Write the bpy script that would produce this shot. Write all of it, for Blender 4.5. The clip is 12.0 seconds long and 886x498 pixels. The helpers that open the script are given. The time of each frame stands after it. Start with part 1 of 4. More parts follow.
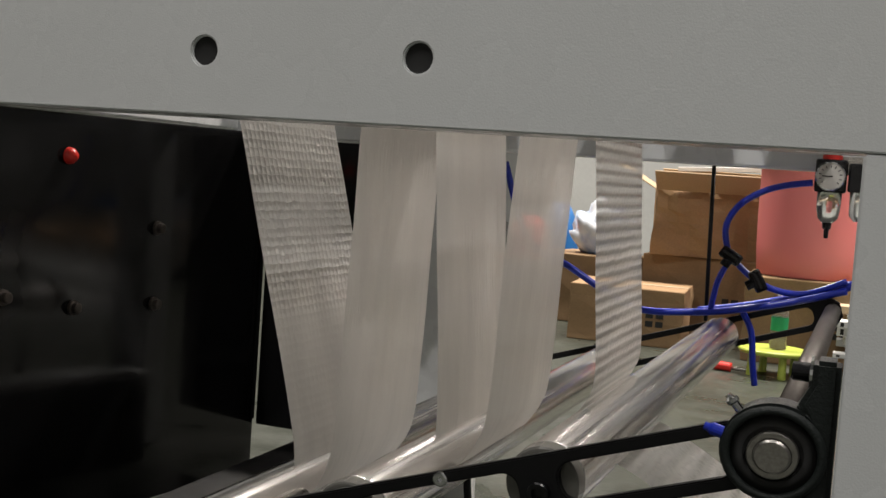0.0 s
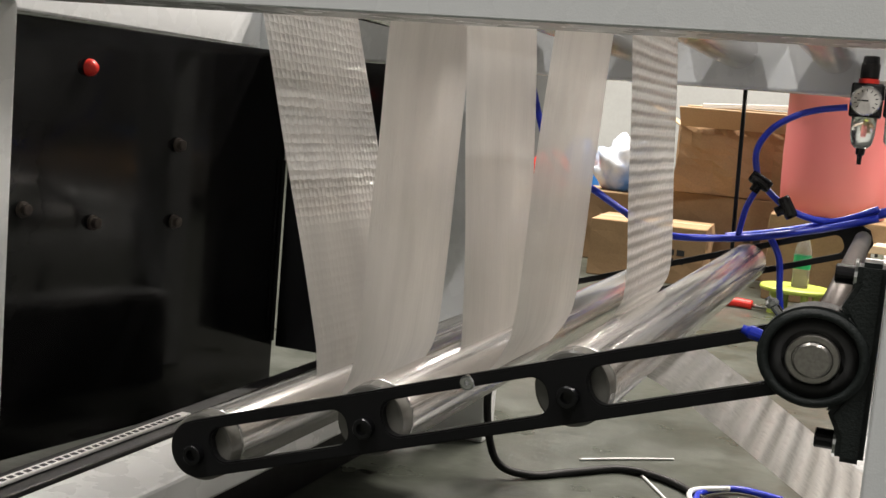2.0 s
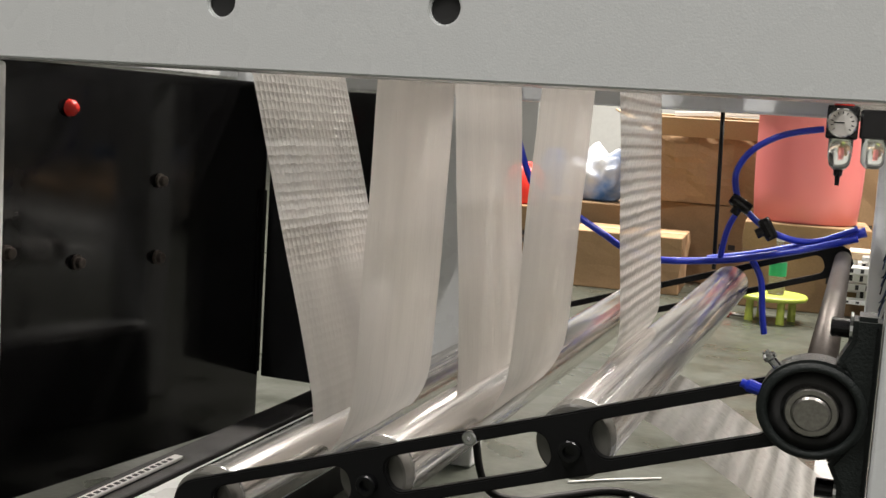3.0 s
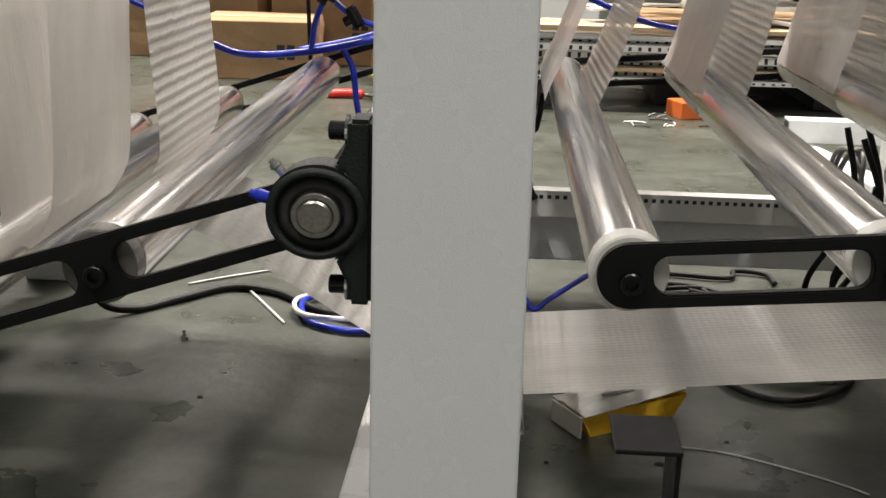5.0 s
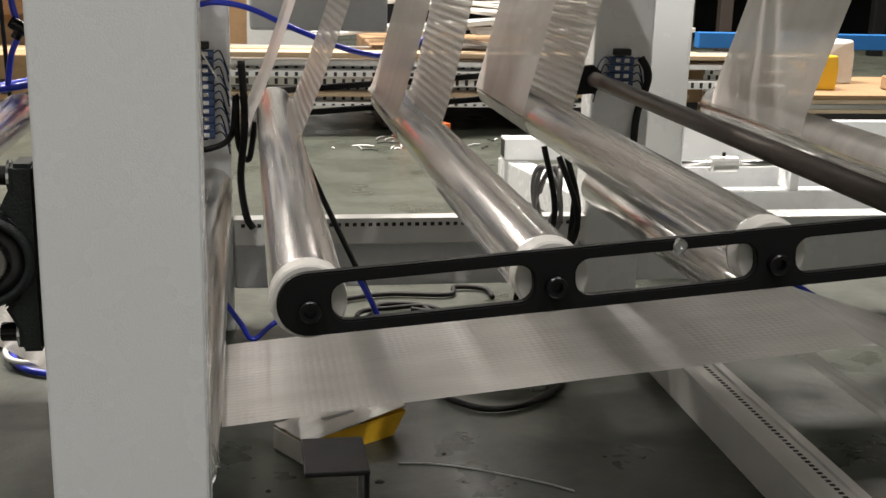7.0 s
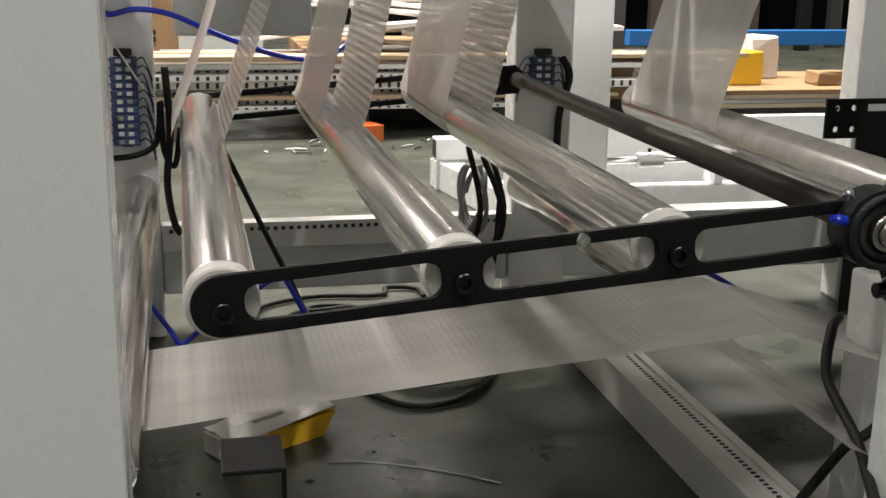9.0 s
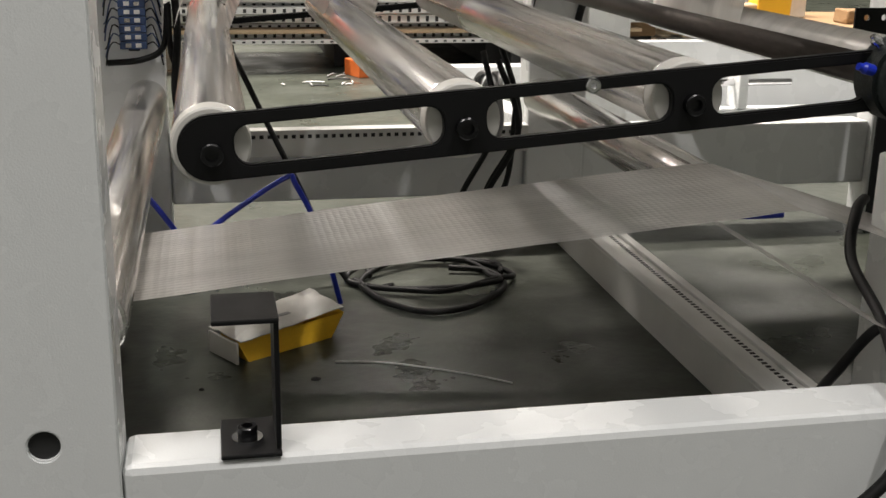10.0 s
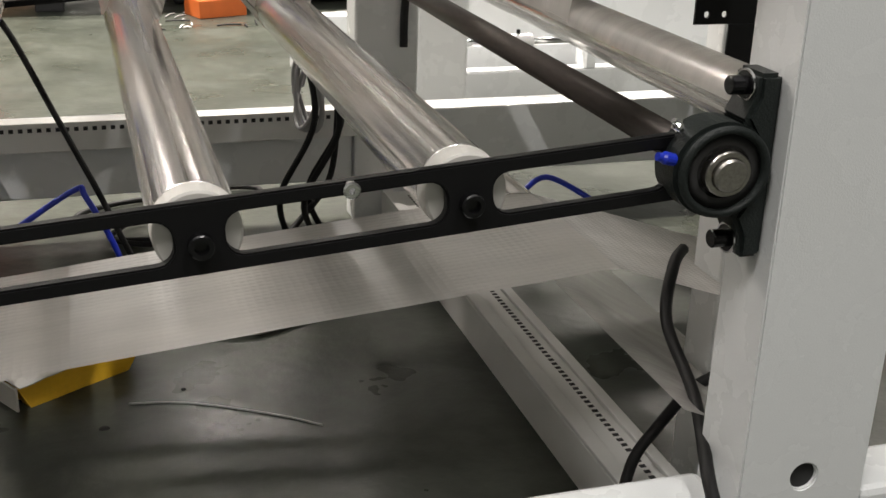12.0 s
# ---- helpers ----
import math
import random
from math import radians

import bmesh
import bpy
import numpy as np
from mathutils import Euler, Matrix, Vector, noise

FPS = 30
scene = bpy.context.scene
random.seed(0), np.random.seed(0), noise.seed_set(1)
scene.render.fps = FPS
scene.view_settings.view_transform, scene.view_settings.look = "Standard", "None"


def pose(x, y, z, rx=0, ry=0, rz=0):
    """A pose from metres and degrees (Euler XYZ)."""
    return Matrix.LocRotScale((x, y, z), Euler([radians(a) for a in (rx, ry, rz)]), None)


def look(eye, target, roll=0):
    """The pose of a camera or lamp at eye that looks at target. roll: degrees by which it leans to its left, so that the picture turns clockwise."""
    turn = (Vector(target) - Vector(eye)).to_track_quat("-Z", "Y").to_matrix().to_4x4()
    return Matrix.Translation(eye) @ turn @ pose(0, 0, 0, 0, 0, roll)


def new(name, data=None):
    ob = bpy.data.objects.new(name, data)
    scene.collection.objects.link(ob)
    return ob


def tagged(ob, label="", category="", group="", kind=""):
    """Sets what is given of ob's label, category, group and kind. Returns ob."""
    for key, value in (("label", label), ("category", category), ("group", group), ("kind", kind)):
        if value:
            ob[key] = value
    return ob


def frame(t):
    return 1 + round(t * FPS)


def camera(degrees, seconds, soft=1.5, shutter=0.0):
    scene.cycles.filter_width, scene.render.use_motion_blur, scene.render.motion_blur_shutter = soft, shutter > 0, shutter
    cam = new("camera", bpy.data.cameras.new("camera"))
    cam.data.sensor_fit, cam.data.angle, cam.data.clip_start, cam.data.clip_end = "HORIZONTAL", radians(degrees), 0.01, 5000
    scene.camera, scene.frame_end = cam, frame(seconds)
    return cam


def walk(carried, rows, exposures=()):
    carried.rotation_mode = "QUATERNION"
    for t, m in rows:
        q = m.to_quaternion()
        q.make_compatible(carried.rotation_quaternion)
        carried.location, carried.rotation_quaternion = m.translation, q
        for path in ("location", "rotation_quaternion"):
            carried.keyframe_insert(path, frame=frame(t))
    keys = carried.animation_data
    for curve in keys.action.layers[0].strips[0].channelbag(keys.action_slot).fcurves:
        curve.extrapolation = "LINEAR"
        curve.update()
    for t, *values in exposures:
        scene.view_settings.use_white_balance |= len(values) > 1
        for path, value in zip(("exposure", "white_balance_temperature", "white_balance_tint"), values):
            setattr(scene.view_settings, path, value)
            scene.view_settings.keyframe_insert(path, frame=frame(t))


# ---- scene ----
cam = camera(41.8, 12.0)
PATH = [
    (0, (-0.04, -0.708, 0.555), (-0.733, 1.164, 0.423), 4.1),
    (0.5, (-0.049, -0.696, 0.523), (-0.753, 1.164, 0.315), 4.6),
    (1, (-0.052, -0.695, 0.522), (-0.761, 1.159, 0.274), 5.0),
    (1.5, (-0.047, -0.687, 0.52), (-0.749, 1.169, 0.268), 5.0),
    (2, (-0.053, -0.691, 0.524), (-0.763, 1.164, 0.289), 5.0),
    (2.5, (-0.071, -0.701, 0.545), (-0.782, 1.159, 0.362), 4.5),
    (4.5, (-0.017, -0.689, 0.572), (-0.305, 1.218, 0.041), 1.6),
    (5, (0.027, -0.676, 0.582), (-0.067, 1.241, 0.021), 1.6),
    (5.5, (0.052, -0.675, 0.584), (0.119, 1.242, 0.019), 1.7),
    (6, (0.063, -0.688, 0.587), (0.242, 1.226, 0.038), 1.5),
    (6.5, (0.067, -0.687, 0.59), (0.318, 1.227, 0.066), 1.4),
    (7, (0.074, -0.696, 0.593), (0.403, 1.21, 0.082), 1.6),
    (7.5, (0.086, -0.699, 0.601), (0.491, 1.192, 0.089), 1.5),
    (9.5, (0.098, -0.724, 0.593), (0.523, 1.164, 0.086), 0.9),
    (10, (0.113, -0.705, 0.513), (0.495, 1.173, -0.059), 0.9),
    (10.5, (0.115, -0.704, 0.511), (0.49, 1.167, -0.088), 1.2),
    (11, (0.114, -0.698, 0.514), (0.517, 1.154, -0.125), 1.6),
    (11.5, (0.155, -0.679, 0.529), (0.656, 1.156, -0.089), 2.8),
    (12, (0.221, -0.581, 0.606), (0.793, 1.194, -0.117), 1.9),
]
walk(cam, [(t, look(eye, target, roll)) for t, eye, target, roll in PATH],
     exposures=((0.0, -0.52), (0.5, -0.12), (2.0, 0.0), (2.5, 0.14), (4.5, 0.08), (7.5, 0.03), (10.0, 0.08), (11.5, 0.12), (12.0, 0.25)))

# ---- world and light ----
world = bpy.data.worlds.new("hall_world")
scene.world = world
world.use_nodes = True
world.node_tree.nodes["Background"].inputs[0].default_value = (0.62, 0.66, 0.7, 1)
world.node_tree.nodes["Background"].inputs[1].default_value = 0.03


def lamp(name, x, y, z, sx, sy, power, colour=(1.0, 0.94, 0.89)):
    """A row of tube lamps under the hall's roof."""
    d = bpy.data.lights.new(name, "AREA")
    d.shape, d.size, d.size_y, d.energy, d.color = "RECTANGLE", sx, sy, power, colour
    ob = new(name, d)
    ob.location = (x, y, z)
    return ob


for lx, ly, lp in ((-2.6, 4.3, 450), (0.2, 3.4, 530), (3.2, 4.4, 350), (-1.6, -1.9, 116), (1.4, -1.8, 112), (1.2, 7.5, 70), (-2.5, 8.0, 60)):
    lamp("tube_lamp_light", lx, ly, 4.6, *((0.08, 1.5) if ly < 0 else (1.5, 0.25)), lp, (1.0, 0.96, 0.925) if ly < 0 else (1.0, 0.915, 0.835))


# ---- materials ----
def material(name, colour, rough=0.5, metal=0.0, grain=0.0, grain_scale=200.0, stain=0.0, stain_scale=6.0, bump=0.0, bump_scale=300.0,
             coat=0.0, spec=0.5, second=None, stretch=(1, 1, 1), rough_var=0.0, vary=0.0):
    """A principled surface with fine grain, large stains, bump and gloss variation at real size."""
    m = bpy.data.materials.new(name)
    m.use_nodes = True
    t = m.node_tree
    b = t.nodes["Principled BSDF"]
    b.inputs["Roughness"].default_value, b.inputs["Metallic"].default_value = rough, metal
    b.inputs["Coat Weight"].default_value = coat
    b.inputs["Specular IOR Level"].default_value = spec
    b.inputs["Base Color"].default_value = (*colour, 1)
    co = t.nodes.new("ShaderNodeTexCoord")
    mp = t.nodes.new("ShaderNodeMapping")
    mp.inputs["Scale"].default_value = stretch
    t.links.new(co.outputs["Object"], mp.inputs[0])

    def noise_at(scale, detail=4):
        n = t.nodes.new("ShaderNodeTexNoise")
        n.inputs["Scale"].default_value, n.inputs["Detail"].default_value = scale, detail
        t.links.new(mp.outputs[0], n.inputs["Vector"])
        return n

    last = None
    if stain or grain or second or vary:
        base = t.nodes.new("ShaderNodeRGB")
        base.outputs[0].default_value = (*colour, 1)
        last = base.outputs[0]
        for amount, scale, other in ((stain, stain_scale, second), (grain, grain_scale, None)):
            if not amount:
                continue
            n = noise_at(scale, 5)
            ramp = t.nodes.new("ShaderNodeMapRange")
            ramp.inputs[1].default_value, ramp.inputs[2].default_value = 0.38, 0.66
            ramp.inputs[3].default_value, ramp.inputs[4].default_value = 0.0, amount
            t.links.new(n.outputs[0], ramp.inputs[0])
            mix = t.nodes.new("ShaderNodeMix")
            mix.data_type = "RGBA"
            mix.inputs[7].default_value = (*(other or tuple(c * 0.45 for c in colour)), 1)
            t.links.new(ramp.outputs[0], mix.inputs[0])
            t.links.new(last, mix.inputs[6])
            last = mix.outputs[2]
        if vary:
            info = t.nodes.new("ShaderNodeObjectInfo")
            hsv = t.nodes.new("ShaderNodeHueSaturation")
            r2 = t.nodes.new("ShaderNodeMapRange")
            r2.inputs[3].default_value, r2.inputs[4].default_value = 1 - vary, 1 + vary
            t.links.new(info.outputs["Random"], r2.inputs[0])
            t.links.new(r2.outputs[0], hsv.inputs["Value"])
            t.links.new(last, hsv.inputs["Color"])
            last = hsv.outputs[0]
        t.links.new(last, b.inputs["Base Color"])
    if rough_var:
        n = noise_at(stain_scale * 2.3, 4)
        ramp = t.nodes.new("ShaderNodeMapRange")
        ramp.inputs[1].default_value, ramp.inputs[2].default_value = 0.3, 0.7
        ramp.inputs[3].default_value, ramp.inputs[4].default_value = max(0.02, rough - rough_var), min(1, rough + rough_var)
        t.links.new(n.outputs[0], ramp.inputs[0])
        t.links.new(ramp.outputs[0], b.inputs["Roughness"])
    if bump:
        n = noise_at(bump_scale, 3)
        bp = t.nodes.new("ShaderNodeBump")
        bp.inputs["Strength"].default_value, bp.inputs["Distance"].default_value = bump, 0.002
        t.links.new(n.outputs[0], bp.inputs["Height"])
        t.links.new(bp.outputs[0], b.inputs["Normal"])
    return m


def film_material(name, cover, rough, bubbles, tint=(0.87, 0.845, 0.81), ribs=0.0, inflated=None, depth=0.006):
    """Clear film: partly see-through, with small bubbles (only above a height where inflated is given) or fine creases."""
    m = bpy.data.materials.new(name)
    m.use_nodes = True
    t = m.node_tree
    b = t.nodes["Principled BSDF"]
    b.inputs["Base Color"].default_value, b.inputs["Roughness"].default_value = (*tint, 1), rough
    b.inputs["Specular IOR Level"].default_value = 0.7
    out = t.nodes["Material Output"]
    co = t.nodes.new("ShaderNodeTexCoord")
    clear, thin, part_of, veil = (t.nodes.new("ShaderNode" + k) for k in ("BsdfTransparent", "BsdfTranslucent", "MixShader", "MixShader"))
    thin.inputs[0].default_value = (*tint, 1)
    part_of.inputs[0].default_value = 0.42
    t.links.new(b.outputs[0], part_of.inputs[1])
    t.links.new(thin.outputs[0], part_of.inputs[2])
    n = t.nodes.new("ShaderNodeTexNoise")
    n.inputs["Scale"].default_value, n.inputs["Detail"].default_value = 9.0, 4
    mp = t.nodes.new("ShaderNodeMapping")
    mp.inputs["Scale"].default_value = (1.0, 3.0, 0.6)
    t.links.new(co.outputs["Object"], mp.inputs[0])
    t.links.new(mp.outputs[0], n.inputs["Vector"])
    r = t.nodes.new("ShaderNodeMapRange")
    r.inputs[1].default_value, r.inputs[2].default_value = 0.3, 0.7
    r.inputs[3].default_value, r.inputs[4].default_value = cover - 0.1, min(1, cover + 0.07)
    t.links.new(n.outputs[0], r.inputs[0])
    t.links.new(r.outputs[0], veil.inputs[0])
    t.links.new(clear.outputs[0], veil.inputs[1])
    t.links.new(part_of.outputs[0], veil.inputs[2])
    t.links.new(veil.outputs[0], out.inputs[0])
    bp = t.nodes.new("ShaderNodeBump")
    bp.inputs["Distance"].default_value = 0.003
    if ribs:
        v = t.nodes.new("ShaderNodeTexWave")
        v.bands_direction = "Z"
        v.inputs["Scale"].default_value, v.inputs["Distortion"].default_value, v.inputs["Detail Scale"].default_value = ribs, 1.2, 3.0
        t.links.new(co.outputs["Object"], v.inputs["Vector"])
        bp.inputs["Strength"].default_value = 0.9
        t.links.new(v.outputs["Fac"], bp.inputs["Height"])
        r.inputs[1].default_value, r.inputs[2].default_value, r.inputs[3].default_value, r.inputs[4].default_value = 0.15, 0.75, 0.8, 0.995
        t.links.new(v.outputs["Fac"], r.inputs[0])
    elif bubbles:
        v = t.nodes.new("ShaderNodeTexVoronoi")
        v.inputs["Scale"].default_value, v.inputs["Randomness"].default_value = bubbles, 0.22
        t.links.new(co.outputs["Object"], v.inputs["Vector"])
        patch = t.nodes.new("ShaderNodeTexNoise")
        patch.inputs["Scale"].default_value = 7.0
        t.links.new(co.outputs["Object"], patch.inputs["Vector"])
        sep = t.nodes.new("ShaderNodeSeparateXYZ")
        t.links.new(co.outputs["Object"], sep.inputs[0])
        full, swell, both = (t.nodes.new("ShaderNode" + k) for k in ("MapRange", "MapRange", "Math"))
        full.inputs[1].default_value, full.inputs[2].default_value, full.inputs[3].default_value = (inflated[0], inflated[1], 0.15) if inflated else (-2.0, -1.0, 0.0)
        t.links.new(sep.outputs["Z"], full.inputs[0])
        swell.inputs[1].default_value, swell.inputs[2].default_value, swell.inputs[3].default_value = 0.35, 0.6, 0.45
        t.links.new(patch.outputs[0], swell.inputs[0])
        both.operation = "MULTIPLY"
        t.links.new(full.outputs[0], both.inputs[0])
        t.links.new(swell.outputs[0], both.inputs[1])
        bp.inputs["Distance"].default_value = depth
        t.links.new(both.outputs[0], bp.inputs["Strength"])
        t.links.new(v.outputs["Distance"], bp.inputs["Height"])
    else:
        w = t.nodes.new("ShaderNodeTexNoise")
        w.inputs["Scale"].default_value, w.inputs["Detail"].default_value = 60.0, 5
        t.links.new(mp.outputs[0], w.inputs["Vector"])
        bp.inputs["Strength"].default_value = 0.3
        t.links.new(w.outputs[0], bp.inputs["Height"])
    t.links.new(bp.outputs[0], b.inputs["Normal"])
    return m


WHITE = material("white_paint", (0.72, 0.735, 0.735), 0.27, stain=0.07, stain_scale=9, second=(0.55, 0.55, 0.52), grain=0.06, grain_scale=900, bump=0.08, bump_scale=700, rough_var=0.035)
IRON = material("dark_green_iron", (0.014, 0.018, 0.017), 0.45, spec=0.3, grain=0.4, grain_scale=500, bump=0.35, bump_scale=650, rough_var=0.12)
BLACK = material("black_steel", (0.006, 0.006, 0.0065), 0.46, spec=0.22, grain=0.3, grain_scale=600, bump=0.12, bump_scale=900, rough_var=0.1)
SOCKET = material("black_oxide", (0.008, 0.008, 0.009), 0.25, metal=0.4)
STEEL = material("turned_steel", (0.42, 0.4, 0.37), 0.3, metal=1, grain=0.4, grain_scale=400, rough_var=0.12)
CHROME = material("bright_steel", (0.75, 0.75, 0.76), 0.12, metal=1)
ROLL = material("aluminium_roller", (0.88, 0.865, 0.85), 0.22, metal=1, stain=0.35, stain_scale=90, second=(0.55, 0.52, 0.5), stretch=(1, 0.02, 1), grain=0.2, grain_scale=150, rough_var=0.07, bump=0.28, bump_scale=130)
CAP = material("smoky_plastic", (0.16, 0.155, 0.14), 0.2, stain=0.4, stain_scale=40)
NYLON = material("white_nylon", (0.6, 0.585, 0.545), 0.4, bump=0.05)
ROD = material("brown_steel_rod", (0.075, 0.062, 0.054), 0.42, metal=0.5, grain=0.4, grain_scale=300, stretch=(1, 0.2, 1), rough_var=0.1)
FLOOR = material("painted_concrete", (0.064, 0.071, 0.056), 0.36, spec=0.38, stain=0.55, stain_scale=3.2, second=(0.03, 0.035, 0.028), grain=0.55, grain_scale=38, bump=0.3, bump_scale=60, rough_var=0.14)
CARD = material("brown_cardboard", (0.31, 0.195, 0.098), 0.8, stain=0.35, stain_scale=7, grain=0.2, grain_scale=160, bump=0.2, bump_scale=140, vary=0.12)
CARD_IN = material("pale_cardboard", (0.44, 0.33, 0.21), 0.8, grain=0.2, grain_scale=160, bump=0.2)
PINK = material("pink_plastic", (0.72, 0.2, 0.2), 0.45, stain=0.25, stain_scale=5, second=(0.6, 0.25, 0.22))
BLUE = material("blue_hose_plastic", (0.012, 0.03, 0.42), 0.28)
CABLE = material("black_cable", (0.008, 0.008, 0.008), 0.55, spec=0.25, bump=0.1)
GREYCABLE = material("grey_cable", (0.3, 0.3, 0.3), 0.5)
WIRE = material("white_plastic_strip", (0.7, 0.7, 0.68), 0.4)
GLOSSBLACK = material("black_gloss_acrylic", (0.008, 0.008, 0.0085), 0.1, spec=0.26, stain=0.3, stain_scale=8, second=(0.012, 0.012, 0.012), rough_var=0.05)
GREEN = material("lime_plastic", (0.42, 0.5, 0.08), 0.4, stain=0.2, stain_scale=10)
YELLOW = material("yellow_card", (0.8, 0.47, 0.03), 0.4, grain=0.1)
PAPER = material("white_card", (0.68, 0.66, 0.62), 0.5, stain=0.15, stain_scale=30)
RED = material("red_plastic", (0.7, 0.03, 0.02), 0.35)
ORANGE = material("orange_card", (0.72, 0.16, 0.03), 0.5, stain=0.2, stain_scale=20)
# near-black: shade painted into openings, also dark print, seams and scraps
SLOT = material("shade_and_dark_marks", (0.015, 0.015, 0.015), 0.7)
TRUNK = material("white_pvc", (0.68, 0.68, 0.66), 0.4, stain=0.15, stain_scale=14)
BLUETERM = material("blue_terminal_plastic", (0.03, 0.06, 0.15), 0.45)
WALL = material("hall_wall_paint", (0.34, 0.35, 0.34), 0.8, stain=0.35, stain_scale=1.3, grain=0.1, grain_scale=60, bump=0.1, bump_scale=60)
CEIL = material("hall_roof_sheet", (0.3, 0.31, 0.32), 0.7, stain=0.2, stain_scale=1.0)
ALU = material("mill_aluminium", (0.62, 0.62, 0.61), 0.34, metal=0.8, grain=0.15, stain=0.2, stain_scale=8)
TIMBER = material("pale_board", (0.5, 0.4, 0.28), 0.7, stain=0.3, stain_scale=6, grain=0.3, grain_scale=80, stretch=(0.15, 1, 1), vary=0.2)
DARK = material("dark_rubber", (0.02, 0.02, 0.02), 0.7)
CLEAR = bpy.data.materials.new("clear_plastic")
CLEAR.use_nodes = True
_b = CLEAR.node_tree.nodes["Principled BSDF"]
_b.inputs["Transmission Weight"].default_value, _b.inputs["Roughness"].default_value, _b.inputs["IOR"].default_value = 0.9, 0.12, 1.2
_b.inputs["Base Color"].default_value = (0.85, 0.88, 0.86, 1)
BOTTLE = material("green_label", (0.02, 0.3, 0.12), 0.4)
BAG = material("blue_white_bag", (0.7, 0.73, 0.76), 0.35, stain=0.9, stain_scale=7, second=(0.02, 0.16, 0.5), bump=0.5, bump_scale=20)
BLUEPAINT = material("blue_paint", (0.02, 0.14, 0.4), 0.4, stain=0.2)
FILM = film_material("plain_film", 0.965, 0.26, 0)
FILM_B = film_material("bubble_film", 0.94, 0.05, 125, inflated=(0.41, 0.45))
FILM_W = film_material("fine_bubble_film", 0.94, 0.08, 150, (0.82, 0.80, 0.775), depth=0.0014)
FILM_R = film_material("ribbed_film", 0.9, 0.1, 0, ribs=33.0)
FILM_T = film_material("thin_film", 0.55, 0.14, 0)


# ---- mesh helpers ----
def part(name, bm, mat, parent=None, label="", smooth=False):
    """Links a bmesh as one mesh object, under a thing or part if one is given."""
    me = bpy.data.meshes.new(name)
    if smooth:
        for f in bm.faces:
            f.smooth = True
    bm.to_mesh(me)
    bm.free()
    me.materials.append(mat)
    ob = new(name, me)
    if parent:
        ob.parent = parent
    if label:
        tagged(ob, label)
    return ob


def thing(name, label, category, at=(0, 0, 0), group="", kind=""):
    ob = new(name)
    ob.location = at
    ob.empty_display_size = 0.05
    return tagged(ob, label, category, group, kind)


def box(x0, x1, y0, y1, z0, z1, bevel=0.003, seg=2, bm=None, m=None):
    own = bm is None
    bm = bm or bmesh.new()
    made = bmesh.ops.create_cube(bm, size=1.0)["verts"]
    bmesh.ops.scale(bm, vec=(abs(x1 - x0), abs(y1 - y0), abs(z1 - z0)), verts=made)
    if bevel:
        edges = list({e for v in made for e in v.link_edges})
        made = list({v for f in bmesh.ops.bevel(bm, geom=edges, offset=bevel, segments=seg, affect="EDGES", profile=0.5)["faces"] for v in f.verts} | {v for v in made if v.is_valid})
    bmesh.ops.translate(bm, vec=((x0 + x1) / 2, (y0 + y1) / 2, (z0 + z1) / 2), verts=made)
    if m is not None:
        bmesh.ops.transform(bm, matrix=m, verts=made)
    return bm


def turned(profile, seg=32, axis="Y", at=(0, 0, 0), bm=None, caps=True):
    """A solid of revolution. profile: (along the axis, radius) pairs."""
    bm = bm or bmesh.new()
    rings = []
    for a, r in profile:
        ring = []
        for i in range(seg):
            c, s = math.cos(2 * math.pi * i / seg) * r, math.sin(2 * math.pi * i / seg) * r
            p = {"Y": (c, a, s), "X": (a, c, s), "Z": (c, s, a)}[axis]
            ring.append(bm.verts.new((p[0] + at[0], p[1] + at[1], p[2] + at[2])))
        rings.append(ring)
    for r0, r1 in zip(rings, rings[1:]):
        for i in range(seg):
            bm.faces.new((r0[i], r0[(i + 1) % seg], r1[(i + 1) % seg], r1[i]))
    if caps:
        bm.faces.new(rings[0][::-1])
        bm.faces.new(rings[-1])
    bmesh.ops.recalc_face_normals(bm, faces=bm.faces)
    return bm


def smooth_points(points, steps=8):
    """A rounded line through the points."""
    pts = [Vector(p) for p in points]
    out = []
    for i in range(len(pts) - 1):
        p0, p1, p2, p3 = pts[max(i - 1, 0)], pts[i], pts[i + 1], pts[min(i + 2, len(pts) - 1)]
        for k in range(steps):
            t = k / steps
            out.append(0.5 * ((2 * p1) + (p2 - p0) * t + (2 * p0 - 5 * p1 + 4 * p2 - p3) * t * t + (3 * p1 - p0 - 3 * p2 + p3) * t ** 3))
    return out + [pts[-1]]


def tube(points, r, seg=10, steps=8, bm=None):
    bm = bm or bmesh.new()
    line = smooth_points(points, steps)
    rings, side = [], None
    for i, p in enumerate(line):
        d = (line[min(i + 1, len(line) - 1)] - line[max(i - 1, 0)]).normalized()
        side = (side - d * side.dot(d)) if side else d.orthogonal()
        side.normalize()
        up = d.cross(side)
        rings.append([bm.verts.new(p + r * (math.cos(2 * math.pi * k / seg) * side + math.sin(2 * math.pi * k / seg) * up)) for k in range(seg)])
    for a, b in zip(rings, rings[1:]):
        for k in range(seg):
            bm.faces.new((a[k], a[(k + 1) % seg], b[(k + 1) % seg], b[k]))
    bm.faces.new(rings[0][::-1])
    bm.faces.new(rings[-1])
    bmesh.ops.recalc_face_normals(bm, faces=bm.faces)
    return bm


